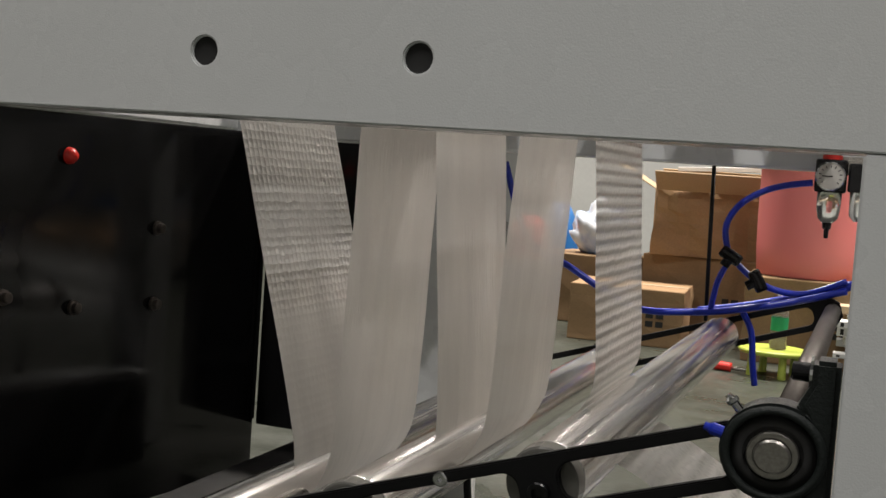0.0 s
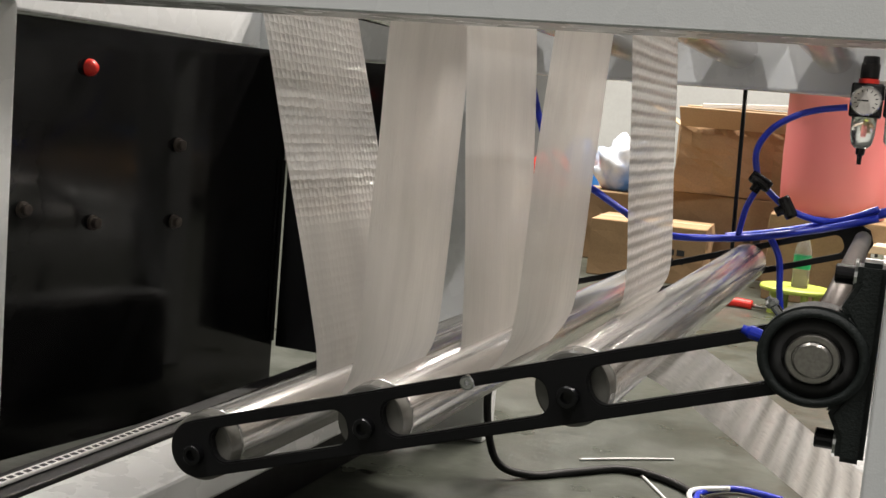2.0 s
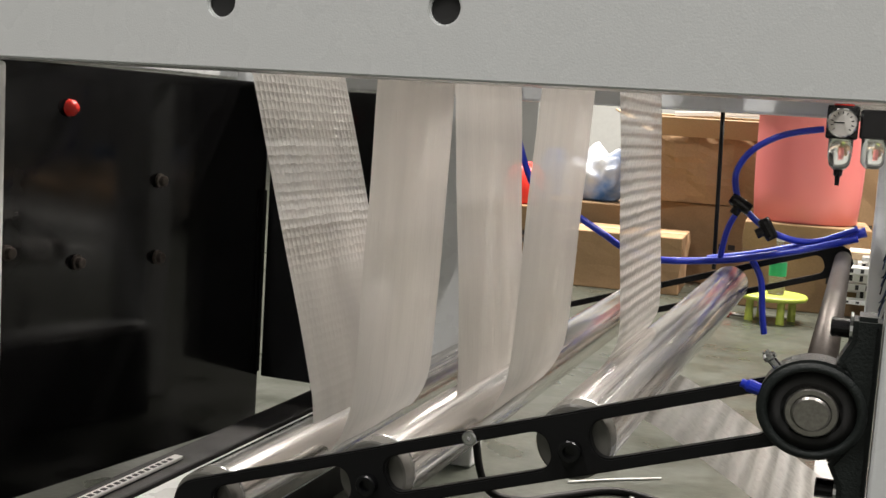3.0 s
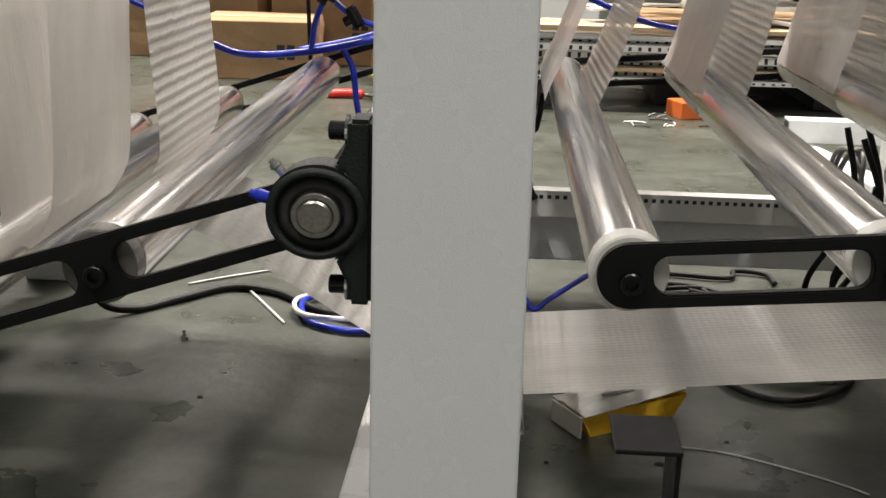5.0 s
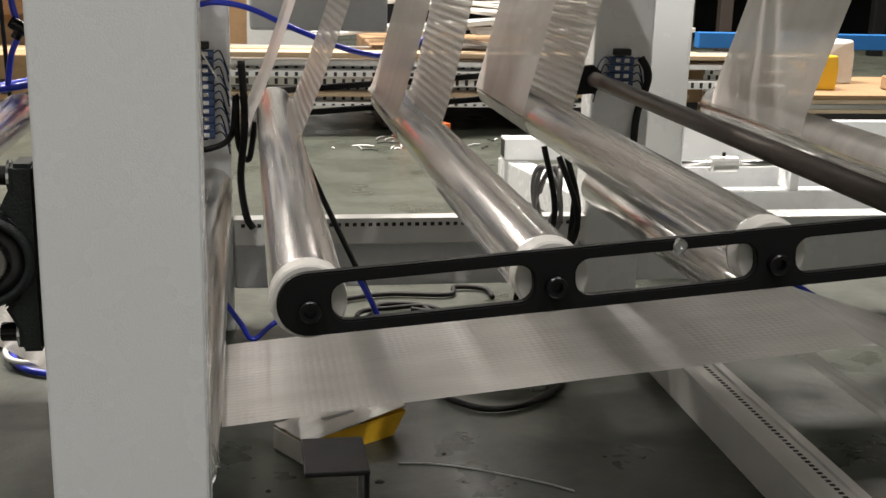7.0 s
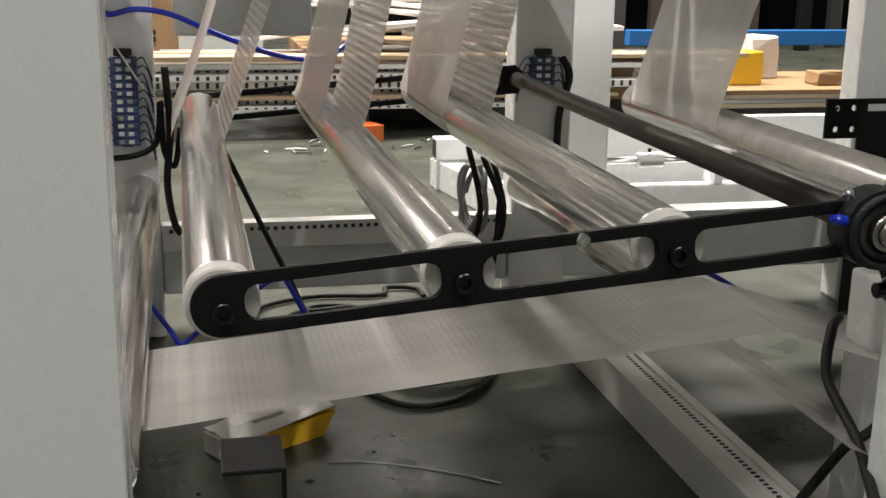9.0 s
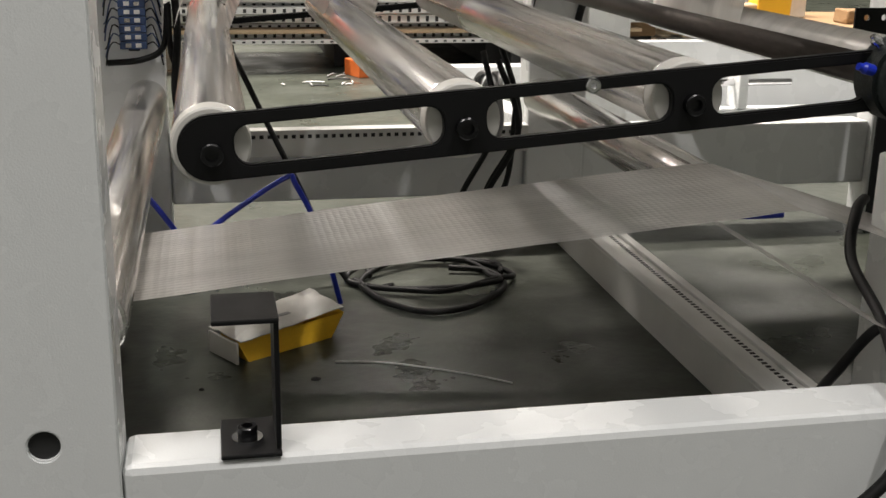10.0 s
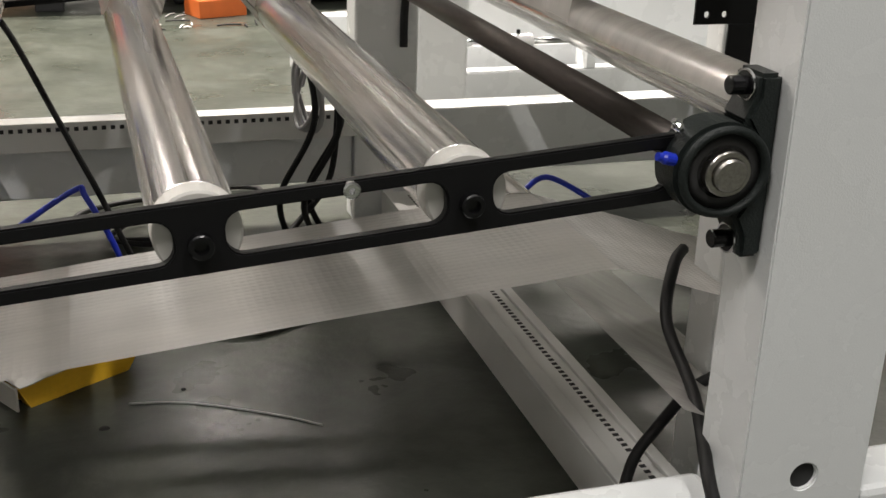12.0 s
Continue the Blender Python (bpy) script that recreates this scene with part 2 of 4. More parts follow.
def slab(outline, y0, y1, holes=(), bevel=0.0015):
    """A plate standing in the xz plane: an outline with holes, from y0 to y1."""
    bm = bmesh.new()
    loops = [outline, *holes]
    edges = []
    for loop in loops:
        vs = [bm.verts.new((x, y0, z)) for x, z in loop]
        edges += [bm.edges.new((a, b)) for a, b in zip(vs, vs[1:] + vs[:1])]
    bmesh.ops.triangle_fill(bm, use_beauty=True, use_dissolve=True, edges=edges)
    ext = bmesh.ops.extrude_face_region(bm, geom=list(bm.faces))["geom"]
    bmesh.ops.translate(bm, vec=(0, y1 - y0, 0), verts=[g for g in ext if isinstance(g, bmesh.types.BMVert)])
    bmesh.ops.recalc_face_normals(bm, faces=bm.faces)
    rim = [e for e in bm.edges if len(e.link_faces) == 2 and e.calc_face_angle(0) > 1.2]
    if bevel:
        bmesh.ops.bevel(bm, geom=rim, offset=bevel, segments=2, affect="EDGES")
    return bm


def arc(cx, cz, r, a0, a1, n=12):
    return [(cx + r * math.cos(radians(a0 + (a1 - a0) * i / n)), cz + r * math.sin(radians(a0 + (a1 - a0) * i / n))) for i in range(n + 1)]


def sheet(line, y0, y1, thick=0.0004, across=6, ripple=0.0015, seed=0, taper=None):
    """A band of film: a line in the xz plane, y0 to y1 wide, with slight ripples."""
    bm = bmesh.new()
    pts = smooth_points([(x, 0, z) for x, z in line], 10)
    rows = []
    for i, p in enumerate(pts):
        d = (pts[min(i + 1, len(pts) - 1)] - pts[max(i - 1, 0)]).normalized()
        nrm = Vector((-d.z, 0, d.x))
        f = i / (len(pts) - 1)
        a, b = (y0, y1) if not taper else (y0 + (taper[0] - y0) * f, y1 + (taper[1] - y1) * f)
        row = []
        for k in range(across + 1):
            y = a + (b - a) * k / across
            w = noise.noise((p.x * 9 + seed, y * 30, p.z * 9)) * ripple
            row.append(bm.verts.new((p.x + nrm.x * w, y, p.z + nrm.z * w)))
        rows.append(row)
    for r0, r1 in zip(rows, rows[1:]):
        for k in range(across):
            bm.faces.new((r0[k], r0[k + 1], r1[k + 1], r1[k]))
    bmesh.ops.recalc_face_normals(bm, faces=bm.faces)
    return bm


# ---- hall ----
bm = bmesh.new()
bmesh.ops.create_grid(bm, x_segments=40, y_segments=40, size=9)
floor = tagged(part("floor", bm, FLOOR), "grey-green painted concrete workshop floor, stained and scuffed", "floor", kind="structure")
floor.location = (0, 4, 0)
for nm, b in (("wall_north", (-9, 9, 13, 13.2, 0, 5.2)), ("wall_south", (-9, 9, -5.2, -5, 0, 5.2)), ("wall_west", (-9.2, -9, -5, 13, 0, 5.2)), ("wall_east", (9, 9.2, -5, 13, 0, 5.2))):
    tagged(part(nm, box(*b, bevel=0), WALL), "pale grey painted workshop wall", "wall", kind="structure")
tagged(part("ceiling", box(-9.2, 9.2, -5.2, 13.2, 5.2, 5.3, bevel=0), CEIL), "grey sheet metal hall roof", "ceiling", kind="structure")

# ---- machine frame ----
FR = thing("machine_frame", "white painted steel tube frame of a film machine", "machine")
TUBE_D = 0.055
BEAM_TOP = 0.159
POSTS = ((-0.815, -0.715), (-0.05, 0.046), (0.625, 0.725))


def holed(x0, x1, z0, z1, holes, y0=0.0, y1=TUBE_D, r=0.0102):
    """A steel tube face with round holes through its front wall."""
    return slab([(x0, z0), (x1, z0), (x1, z1), (x0, z1)], y0, y1, [[(hx + r * math.cos(-2 * math.pi * k / 20), hz + r * math.sin(-2 * math.pi * k / 20)) for k in range(20)] for hx, hz in holes], 0.0012)


part("front_post", box(*POSTS[0], 0, TUBE_D, 0, 0.5825, 0.004), WHITE, FR)
part("front_post", holed(*POSTS[1], 0, 0.5825, [(0.0, 0.178)]), WHITE, FR)
part("front_post", holed(*POSTS[2], 0, 0.5825, [(0.675, 0.178)]), WHITE, FR)
part("top_beam", holed(-1.25, 1.3, 0.583, 0.715, [(-0.491, 0.628), (-0.329, 0.628)]), WHITE, FR)
# dark blocks close behind the holes, painting the shade inside the tubes
part("hole_lining", box(-0.52, -0.30, 0.0035, 0.05, 0.61, 0.65, 0), SLOT, FR)
for hx in (0.0, 0.675):
    part("hole_lining", box(hx - 0.02, hx + 0.02, 0.0035, 0.05, 0.16, 0.196, 0), SLOT, FR)
part("bottom_beam", box(0.0465, 0.6245, 0, TUBE_D, 0.05, BEAM_TOP, 0.006), WHITE, FR)
part("bottom_beam", box(0.7255, 1.3, 0, TUBE_D, 0.05, BEAM_TOP, 0.006), WHITE, FR)
for x0, x1 in ((-0.72, -0.62), (-0.05, 0.05), (0.6, 0.695), (1.2, 1.3)):
    part("rear_post", box(x0, x1, 1.04, 1.095, 0, 0.5935, 0.004), WHITE, FR)
part("rear_top_beam", box(-1.25, 1.3, 1.04, 1.095, 0.594, 0.715, 0.004), WHITE, FR)
part("rear_bottom_beam", box(0.0505, 0.5995, 1.05, 1.10, 0.066, 0.172, 0.004), WHITE, FR)
part("rear_bottom_beam", box(0.6955, 1.1995, 1.05, 1.10, 0.066, 0.172, 0.004), WHITE, FR)
for x0, x1, z0, z1 in ((-0.747, -0.662, 0.11, 0.15), (-0.095, 0.0, 0.04, 0.12)):
    part("cross_beam", box(x0, x1, TUBE_D + 0.001, 1.039, z0, z1, 0.004), WHITE, FR)
part("top_cross_beam", box(-1.19, -1.075, TUBE_D + 0.001, 1.039, 0.601, 0.714, 0.004), WHITE, FR)


# ---- bearings ----
def bearing(px, py, pz):
    """A pillow block bolted to a post's side, its shaft along y."""
    k = 0.93
    b = thing("pillow_block_bearing", "dark green cast iron pillow block bearing bolted to white post", "bearing", (px, py, pz), "pillow blocks")
    body = arc(0, 0, 0.0325, 62, 298, 26)
    out = body + [(0.012, -0.034), (0.0185, -0.048), (0.0185, -0.0635), (0.0345, -0.0635), (0.0345, 0.0635), (0.0185, 0.0635), (0.0185, 0.048), (0.012, 0.034)]
    part("housing", slab(out, -0.004, 0.026, bevel=0.003), IRON, b, smooth=False)
    part("housing_rim", turned([(-0.006, 0.0315), (-0.0085, 0.0295), (-0.0085, 0.0265), (-0.0045, 0.0255)], 40, bm=None, caps=False), IRON, b, smooth=True)
    part("bearing_shield", turned([(-0.0045, 0.0262), (-0.0048, 0.0185), (-0.004, 0.0175)], 36), DARK, b, smooth=True)
    part("inner_ring", turned([(-0.004, 0.0155), (-0.010, 0.0155), (-0.011, 0.0147), (-0.011, 0.0118), (-0.007, 0.0115)], 36), STEEL, b, smooth=False)
    part("shaft_end", turned([(-0.004, 0.0112), (-0.0135, 0.0112), (-0.0148, 0.0098), (-0.0148, 0.0)], 32, caps=False), STEEL, b, "turned steel shaft end")
    for s in (1, -1):
        bolt = part("bolt", turned([(0.0185, 0.0095), (0.0165, 0.0095), (0.0164, 0.0064), (0.0065, 0.0064), (0.0058, 0.0056), (0.0058, 0.0)], 20, "X", (0, 0.011, 0.0535 * s), caps=False), SOCKET, b)
        part("washer", turned([(0.0183, 0.0108), (0.0166, 0.0108), (0.0166, 0.006)], 20, "X", (0, 0.011, 0.0535 * s)), CHROME, bolt)
    nip = part("grease_nipple", turned([(0.0, 0.003), (0.006, 0.003), (0.007, 0.0042), (0.0095, 0.0042), (0.0115, 0.0022), (0.013, 0.0022)], 14, "Z"), CHROME, b)
    nip.matrix_basis = pose(-0.022, 0.008, 0.023, 0, -42, 0)
    cap = part("nipple_cap", turned([(0.0, 0.0042), (0.007, 0.0045), (0.009, 0.003), (0.012, 0.0028)], 14, "Z"), BLUE, b, "purple-blue plastic cap")
    cap.matrix_basis = pose(-0.031, 0.002, 0.008, 0, -75, 0)
    b.scale = (1, 1, k)
    return b


bearing(-0.0855, 0.016, 0.40)
bearing(0.5895, 0.016, 0.40)


# ---- dancer arms with their rollers ----
def dancer(px, pz, tilt, reach, rolls, cap_mat, cap_label, y_front=0.03, y_rear=0.995):
    """A swinging arm: two slotted black plates, three rollers between them, a shaft at the pivot."""
    d = thing("dancer_arm", "black slotted steel dancer arm carrying film rollers", "dancer arm", (px, 0, pz), "dancer arms")
    d.rotation_euler = (0, radians(tilt), 0)
    hh = 0.0215
    out = arc(-reach, 0, hh, 90, 270, 14) + [(0.0, -hh), (0.012, -0.01), (0.012, 0.01), (0.0, hh)]
    marks = [0.0, *[-r for r in rolls]]
    gaps = []
    for a, b in zip(marks, marks[1:]):
        lo, hi, h2, rr = b + 0.0145, a - (0.0145 if a else 0.026), 0.0130, 0.0105
        gaps.append(arc(lo + rr, -h2 + rr, rr, 270, 180, 5) + arc(lo + rr, h2 - rr, rr, 180, 90, 5) + arc(hi - rr, h2 - rr, rr, 90, 0, 5) + arc(hi - rr, -h2 + rr, rr, 0, -90, 5))
    for y0, lab in ((y_front, ""), (y_rear, "")):
        plate = part("arm_plate", slab(out, y0, y0 + 0.008, gaps, 0.0012), BLACK, d)
        if y0 == y_front:
            for r in rolls:
                sc = part("socket_screw", turned([(0, 0.0075), (-0.006, 0.0075), (-0.0068, 0.0066), (-0.0068, 0.0042), (-0.003, 0.0040), (-0.003, 0.0)], 20, at=(-r, y0, -0.003), caps=False), SOCKET, plate)
            part("set_screw", turned([(0.0, 0.0052), (-0.003, 0.0052), (-0.0036, 0.004), (-0.0036, 0.002), (-0.0015, 0.0)], 16, at=(-(rolls[0] + rolls[1]) / 2 + 0.008, y0, 0.0165), caps=False), CHROME, plate)
    for r in rolls:
        ro = part("roller", turned([(y_front + 0.026, 0.022), (y_front + 0.026, 0.0255), (y_front + 0.028, 0.026), (y_rear - 0.022, 0.026), (y_rear - 0.02, 0.0255), (y_rear - 0.02, 0.02)], 48, at=(-r, 0, 0)), ROLL, d, "shiny scuffed aluminium roller", smooth=False)
        for f in ro.data.polygons:
            f.use_smooth = len(f.vertices) == 4
        part("end_cap", turned([(y_front + 0.0085, 0.024), (y_front + 0.0095, 0.0255), (y_front + 0.024, 0.0262), (y_front + 0.0258, 0.025)], 40, at=(-r, 0, 0)), cap_mat, ro, cap_label)
        part("end_cap", turned([(y_rear - 0.0195, 0.025), (y_rear - 0.018, 0.026), (y_rear - 0.0005, 0.024)], 40, at=(-r, 0, 0)), cap_mat, ro, cap_label)
    part("pivot_shaft", turned([(0.042, 0.0112), (1.035, 0.0112)], 28), ROD, d, "brown oxidised steel pivot shaft", smooth=True)
    return d


T1, T2 = 18.3, 4.6
dancer(-0.0855, 0.40, -T1, 0.449, (0.156, 0.306, 0.449), CAP, "smoky clear plastic end cap")
dancer(0.5895, 0.40, -T2, 0.479, (0.156, 0.314, 0.479), NYLON, "milky nylon end cap")


def on_arm(px, pz, tilt, r):
    return px - r * math.cos(radians(tilt)), pz - r * math.sin(radians(tilt))


# ---- fixed rollers ----
def roller(name, x, z, r, y0=0.06, y1=1.035, mat=ROLL, label="shiny aluminium guide roller between the frame sides"):
    g = thing(name, label, "roller", (x, y0, z), "guide rollers")
    ro = part("roller_tube", turned([(0.012, r - 0.004), (0.012, r - 0.001), (0.0135, r), (y1 - y0 - 0.0135, r), (y1 - y0 - 0.012, r - 0.001), (y1 - y0 - 0.012, r - 0.004)], 48), mat, g)
    for f in ro.data.polygons:
        f.use_smooth = len(f.vertices) == 4
    part("axle", turned([(-0.006, 0.008), (y1 - y0 + 0.006, 0.008)], 20), STEEL, g)
    return g


roller("guide_roller", 0.022, 0.2325, 0.029)
roller("guide_roller", 0.615, 0.228, 0.028, 0.395)
for x, z in ((-0.612, 0.641), (-0.425, 0.644), (-0.285, 0.647), (-0.152, 0.649), (0.268, 0.627), (0.412, 0.627), (0.56, 0.627)):
    roller("guide_roller", x, z, 0.027)

# ---- unseen plates added over both bays to shade them, and slotted trunking ----
for x0, x1 in ((0.062, 0.235), (0.30, 0.383), (0.441, 0.533), (0.59, 1.19)):
    part("deck_plate", box(x0, x1, 0.06, 1.036, 0.716, 0.722, 0.001), WHITE, FR)

# added out of view too; the gaps let light stripes reach the first bay
for x0, x1 in ((-0.97, -0.655), (-0.565, -0.475), (-0.38, -0.33), (-0.24, -0.195), (-0.11, -0.062)):
    part("deck_plate", box(x0, x1, 0.06, 1.036, 0.716, 0.722, 0.001), WHITE, FR)


def trunking(label, x0, x1, y0, y1, z0, z1, along, face, pitch=0.012, slot=0.006):
    """Slotted cable trunking: a solid body, a lid lip and dark blocks painting the slots' shade."""
    g = thing("cable_trunking", label, "cable trunking", ((x0 + x1) / 2, (y0 + y1) / 2, z0))
    inv = Matrix.Translation((-(x0 + x1) / 2, -(y0 + y1) / 2, -z0))
    b = part("channel", box(x0, x1, y0, y1, z0, z1, 0.0012), TRUNK, g)
    b.matrix_basis = inv
    bm = bmesh.new()
    if along == "Y":
        n = int((y1 - y0 - 0.02) / pitch)
        for i in range(n):
            y = y0 + 0.01 + i * pitch
            xc = x0 + (x1 - x0) * 0.62
            box(xc - 0.0028, xc + 0.0028, y, y + slot, z1 - 0.002, z1 + 0.0006, 0, bm=bm)
    else:
        n = int((x1 - x0 - 0.02) / pitch)
        for i in range(n):
            x = x0 + 0.01 + i * pitch
            zc = z0 + (z1 - z0) * 0.76
            box(x, x + slot, y0 - 0.0006, y0 + 0.002, zc - 0.0028, zc + 0.0028, 0, bm=bm)
    s = tagged(part("slotted_face", bm, SLOT, g), kind="stuff")
    s.matrix_basis = inv
    if along == "Y" and x1 - x0 > 0.03:
        for a, c in ((x0, x0 + 0.016), (x1 - 0.012, x1)):
            l = part("lid_lip", box(a, c, y0 + 0.002, y1 - 0.002, z1 + 0.0002, z1 + 0.005, 0.001), TRUNK, g)
            l.matrix_basis = inv
    return g


trunking("white slotted cable trunking on the floor inside the frame", 0.640, 0.700, 0.10, 1.03, 0.0, 0.05, "Y", "top", 0.0095, 0.0045)
trunking("white slotted cable trunking on the rear bottom beam", 0.052, 0.598, 1.022, 1.049, 0.142, 0.183, "X", "front")
trunking("narrow slotted white strip along the black guard panel", -0.780, -0.768, 0.10, 0.42, 0.1532, 0.1575, "Y", "top", 0.011, 0.006)

# black guard panels
G = thing("guard_panel", "glossy black acrylic guard panel with modelled bolt reflections", "guard panel", (-1.0, 0.6, 0))
for nm, pts in (("panel_sheet", [(-1.16, 0.06), (-1.02, 1.044)]),):
    d = (Vector((*pts[1], 0)) - Vector((*pts[0], 0)))
    b = part(nm, box(0, d.length, -0.004, 0.004, 0.02, 0.599, 0.002), GLOSSBLACK, G)
    b.matrix_basis = Matrix.Translation((1.0, -0.6, 0)) @ Matrix.Translation((*pts[0], 0)) @ Matrix.Rotation(math.atan2(d.y, d.x), 4, "Z")
b = part("panel_sheet", box(-1.012, -0.82, 1.046, 1.054, 0.098, 0.592, 0.002), GLOSSBLACK, G)
b.matrix_basis = Matrix.Translation((1.0, -0.6, 0))
b = part("panel_edge_trim", box(-1.013, -1.009, 1.030, 1.036, 0.11, 0.42, 0.001), BLACK, G)
b.matrix_basis = Matrix.Translation((1.0, -0.6, 0))
# solid bolt shapes stand in for reflections in the gloss panel
for y, z in ((0.78, 0.44), (0.78, 0.325), (0.62, 0.33), (0.50, 0.352), (0.42, 0.335), (0.40, 0.31), (0.45, 0.30), (0.43, 0.28)):
    x = -1.16 + 0.14 * (y - 0.06) / 0.984
    b = part("bolt_head", turned([(0, 0.011), (0.004, 0.011), (0.005, 0.008), (0.011, 0.008), (0.012, 0.006), (0.012, 0.0)], 12, "X", (x + 0.005, y, z), caps=False), ROD, G)
    b.matrix_basis = Matrix.Translation((1.0, -0.6, 0))
# red dome shape modelled in place of a reflection on the panel
b = part("lamp_dome", turned([(0, 0.012), (0.006, 0.011), (0.012, 0.006), (0.013, 0.0)], 20, "X", (-1.077, 0.60, 0.541), caps=False), RED, G, "small red dome shape standing in for a reflection", smooth=True)
b.matrix_basis = Matrix.Translation((1.0, -0.6, 0))
k = thing("dark_base_box", "dark steel base box beside the slotted strip", "base", (-0.80, 0.5, 0))
b = part("base_shell", box(-0.80, -0.749, 0.09, 0.99, 0.0, 0.1525, 0.003), BLACK, k)
b.matrix_basis = Matrix.Translation((0.80, -0.5, 0))


# ---- film ----
def film(name, label, line, y0, y1, mat, seed=0, taper=None, ripple=0.0015):
    ob = part(name, sheet(line, y0, y1, seed=seed, taper=taper, ripple=ripple), mat, smooth=True)
    return tagged(ob, label, "plastic film", "film bands")


Y0, Y1 = 0.205, 0.40
film("film_band", "clear bubble film band rising to the top roller", [(-0.616, 0.666), (-0.597, 0.650), (-0.582, 0.597), (-0.545, 0.457), (-0.512, 0.33), (-0.506, 0.305), (-0.503, 0.275)], Y0, Y1, FILM_B, 1)
film("film_band", "milky clear film band between two rollers", [(-0.487, 0.262), (-0.473, 0.288), (-0.467, 0.33), (-0.4635, 0.45), (-0.460, 0.589), (-0.452, 0.637), (-0.428, 0.670)], Y0, Y1, FILM, 2)
film("film_band", "milky clear film band between two rollers", [(-0.428, 0.670), (-0.401, 0.643), (-0.393, 0.601), (-0.3825, 0.48), (-0.373, 0.36), (-0.372, 0.32)], Y0, Y1, FILM, 3)
film("film_band", "milky clear film band between two rollers", [(-0.350, 0.310), (-0.335, 0.333), (-0.328, 0.365), (-0.323, 0.48), (-0.318, 0.592), (-0.312, 0.646), (-0.290, 0.673)], Y0, Y1, FILM, 4)
film("film_band", "rippled clear film band running down to a roller", [(-0.290, 0.673), (-0.262, 0.647), (-0.256, 0.604), (-0.2475, 0.49), (-0.241, 0.405), (-0.247, 0.378), (-0.261, 0.357), (-0.258, 0.338), (-0.234, 0.3245), (-0.205, 0.327), (-0.065, 0.245), (0.005, 0.204), (0.03, 0.2025)], Y0, Y1, FILM_R, 5)
film("film_web", "clear bubble film web running level under the arm", [(0.03, 0.2025), (0.06, 0.206), (0.30, 0.230), (0.56, 0.2535), (0.615, 0.2575), (0.645, 0.25), (0.80, 0.20), (1.0, 0.15)], 0.2, 0.4, FILM_W, 6)
W0, W1 = 0.68, 0.98
LANE = (
    ("narrow clear film band", FILM, [(0.075, 0.37), (0.084, 0.395), (0.095, 0.42), (0.13, 0.52), (0.172, 0.66)]),
    ("ribbed clear bubble film band", FILM_R, [(0.10, 0.352), (0.13, 0.36), (0.146, 0.39), (0.193, 0.52), (0.225, 0.61), (0.245, 0.65), (0.268, 0.662)]),
    ("milky clear film band", FILM, [(0.268, 0.662), (0.296, 0.64), (0.30, 0.60), (0.287, 0.52), (0.256, 0.405), (0.246, 0.385)]),
    ("ribbed clear bubble film band", FILM_R, [(0.27, 0.357), (0.294, 0.365), (0.312, 0.40), (0.338, 0.52), (0.365, 0.63), (0.385, 0.655), (0.41, 0.662)]),
    ("milky clear film band", FILM, [(0.41, 0.662), (0.45, 0.64), (0.458, 0.60), (0.438, 0.52), (0.41, 0.41), (0.405, 0.39)]),
    ("ribbed clear bubble film band", FILM_R, [(0.43, 0.364), (0.455, 0.375), (0.467, 0.40), (0.495, 0.52), (0.525, 0.64), (0.55, 0.662)]),
    ("milky clear film band", FILM, [(0.86, 0.66), (0.815, 0.52), (0.778, 0.40), (0.772, 0.365)]),
)
for n, (lab, mat, line) in enumerate(LANE):
    film("film_band", lab + " between dancer roller and top roller", line, W0, W1, mat, 10 + n)


def wrap(x, z, r, a0, a1):
    return [(x + r * math.cos(radians(a)), z + r * math.sin(radians(a))) for a in np.linspace(a0, a1, 6)]


for n, r in enumerate((0.156, 0.314, 0.479)):
    x, z = on_arm(0.5895, 0.40, T2, r)
    film("film_band", "clear film wrapped round a dancer roller", wrap(x, z, 0.0268, 185, 340), W0, W1, FILM, 30 + n, ripple=0.0)
roller("guide_roller", 0.80, 0.36, 0.028, label="wide film-covered guide roller in the next bay")
film("film_band", "clear film wrapped over the wide roller", wrap(0.80, 0.36, 0.0288, -10, 200), 0.1, 0.98, FILM_T, 35, ripple=0.0)
film("film_apron", "thin clear film sheet hanging from the lower roller", [(0.618, 0.2), (0.65, 0.185), (0.70, 0.15), (0.82, 0.075)], 0.07, 0.95, FILM_T, 41)


# ---- bracket, pack, cut strips and cables in the second bay ----
BK = thing("sensor_bracket", "black bent steel bracket bolted on the white beam", "bracket", (0.13, 0.02, BEAM_TOP))
def at_base(ob, base):
    ob.matrix_basis = Matrix.Translation([-v for v in base])
    return ob
bb = (0.13, 0.02, BEAM_TOP)
at_base(part("foot_plate", box(0.110, 0.150, -0.001, 0.058, BEAM_TOP + 0.0005, BEAM_TOP + 0.0035, 0.001), BLACK, BK), bb)
at_base(part("upright", box(0.1465, 0.150, 0.004, 0.05, BEAM_TOP + 0.0036, 0.2525, 0.001), BLACK, BK), bb)
at_base(part("top_plate", box(0.107, 0.150, 0.0, 0.056, 0.253, 0.2565, 0.001), BLACK, BK), bb)
bolt = at_base(part("socket_bolt", turned([(0.0035, 0.0068), (0.0125, 0.0068), (0.0133, 0.006), (0.0133, 0.0038), (0.007, 0.0036), (0.007, 0)], 20, "Z", (0.128, 0.024, BEAM_TOP), caps=False), SOCKET, BK), bb)
at_base(part("washer", turned([(0.0035, 0.0105), (0.0052, 0.0105), (0.0053, 0.006)], 20, "Z", (0.128, 0.024, BEAM_TOP)), CHROME, BK), bb)

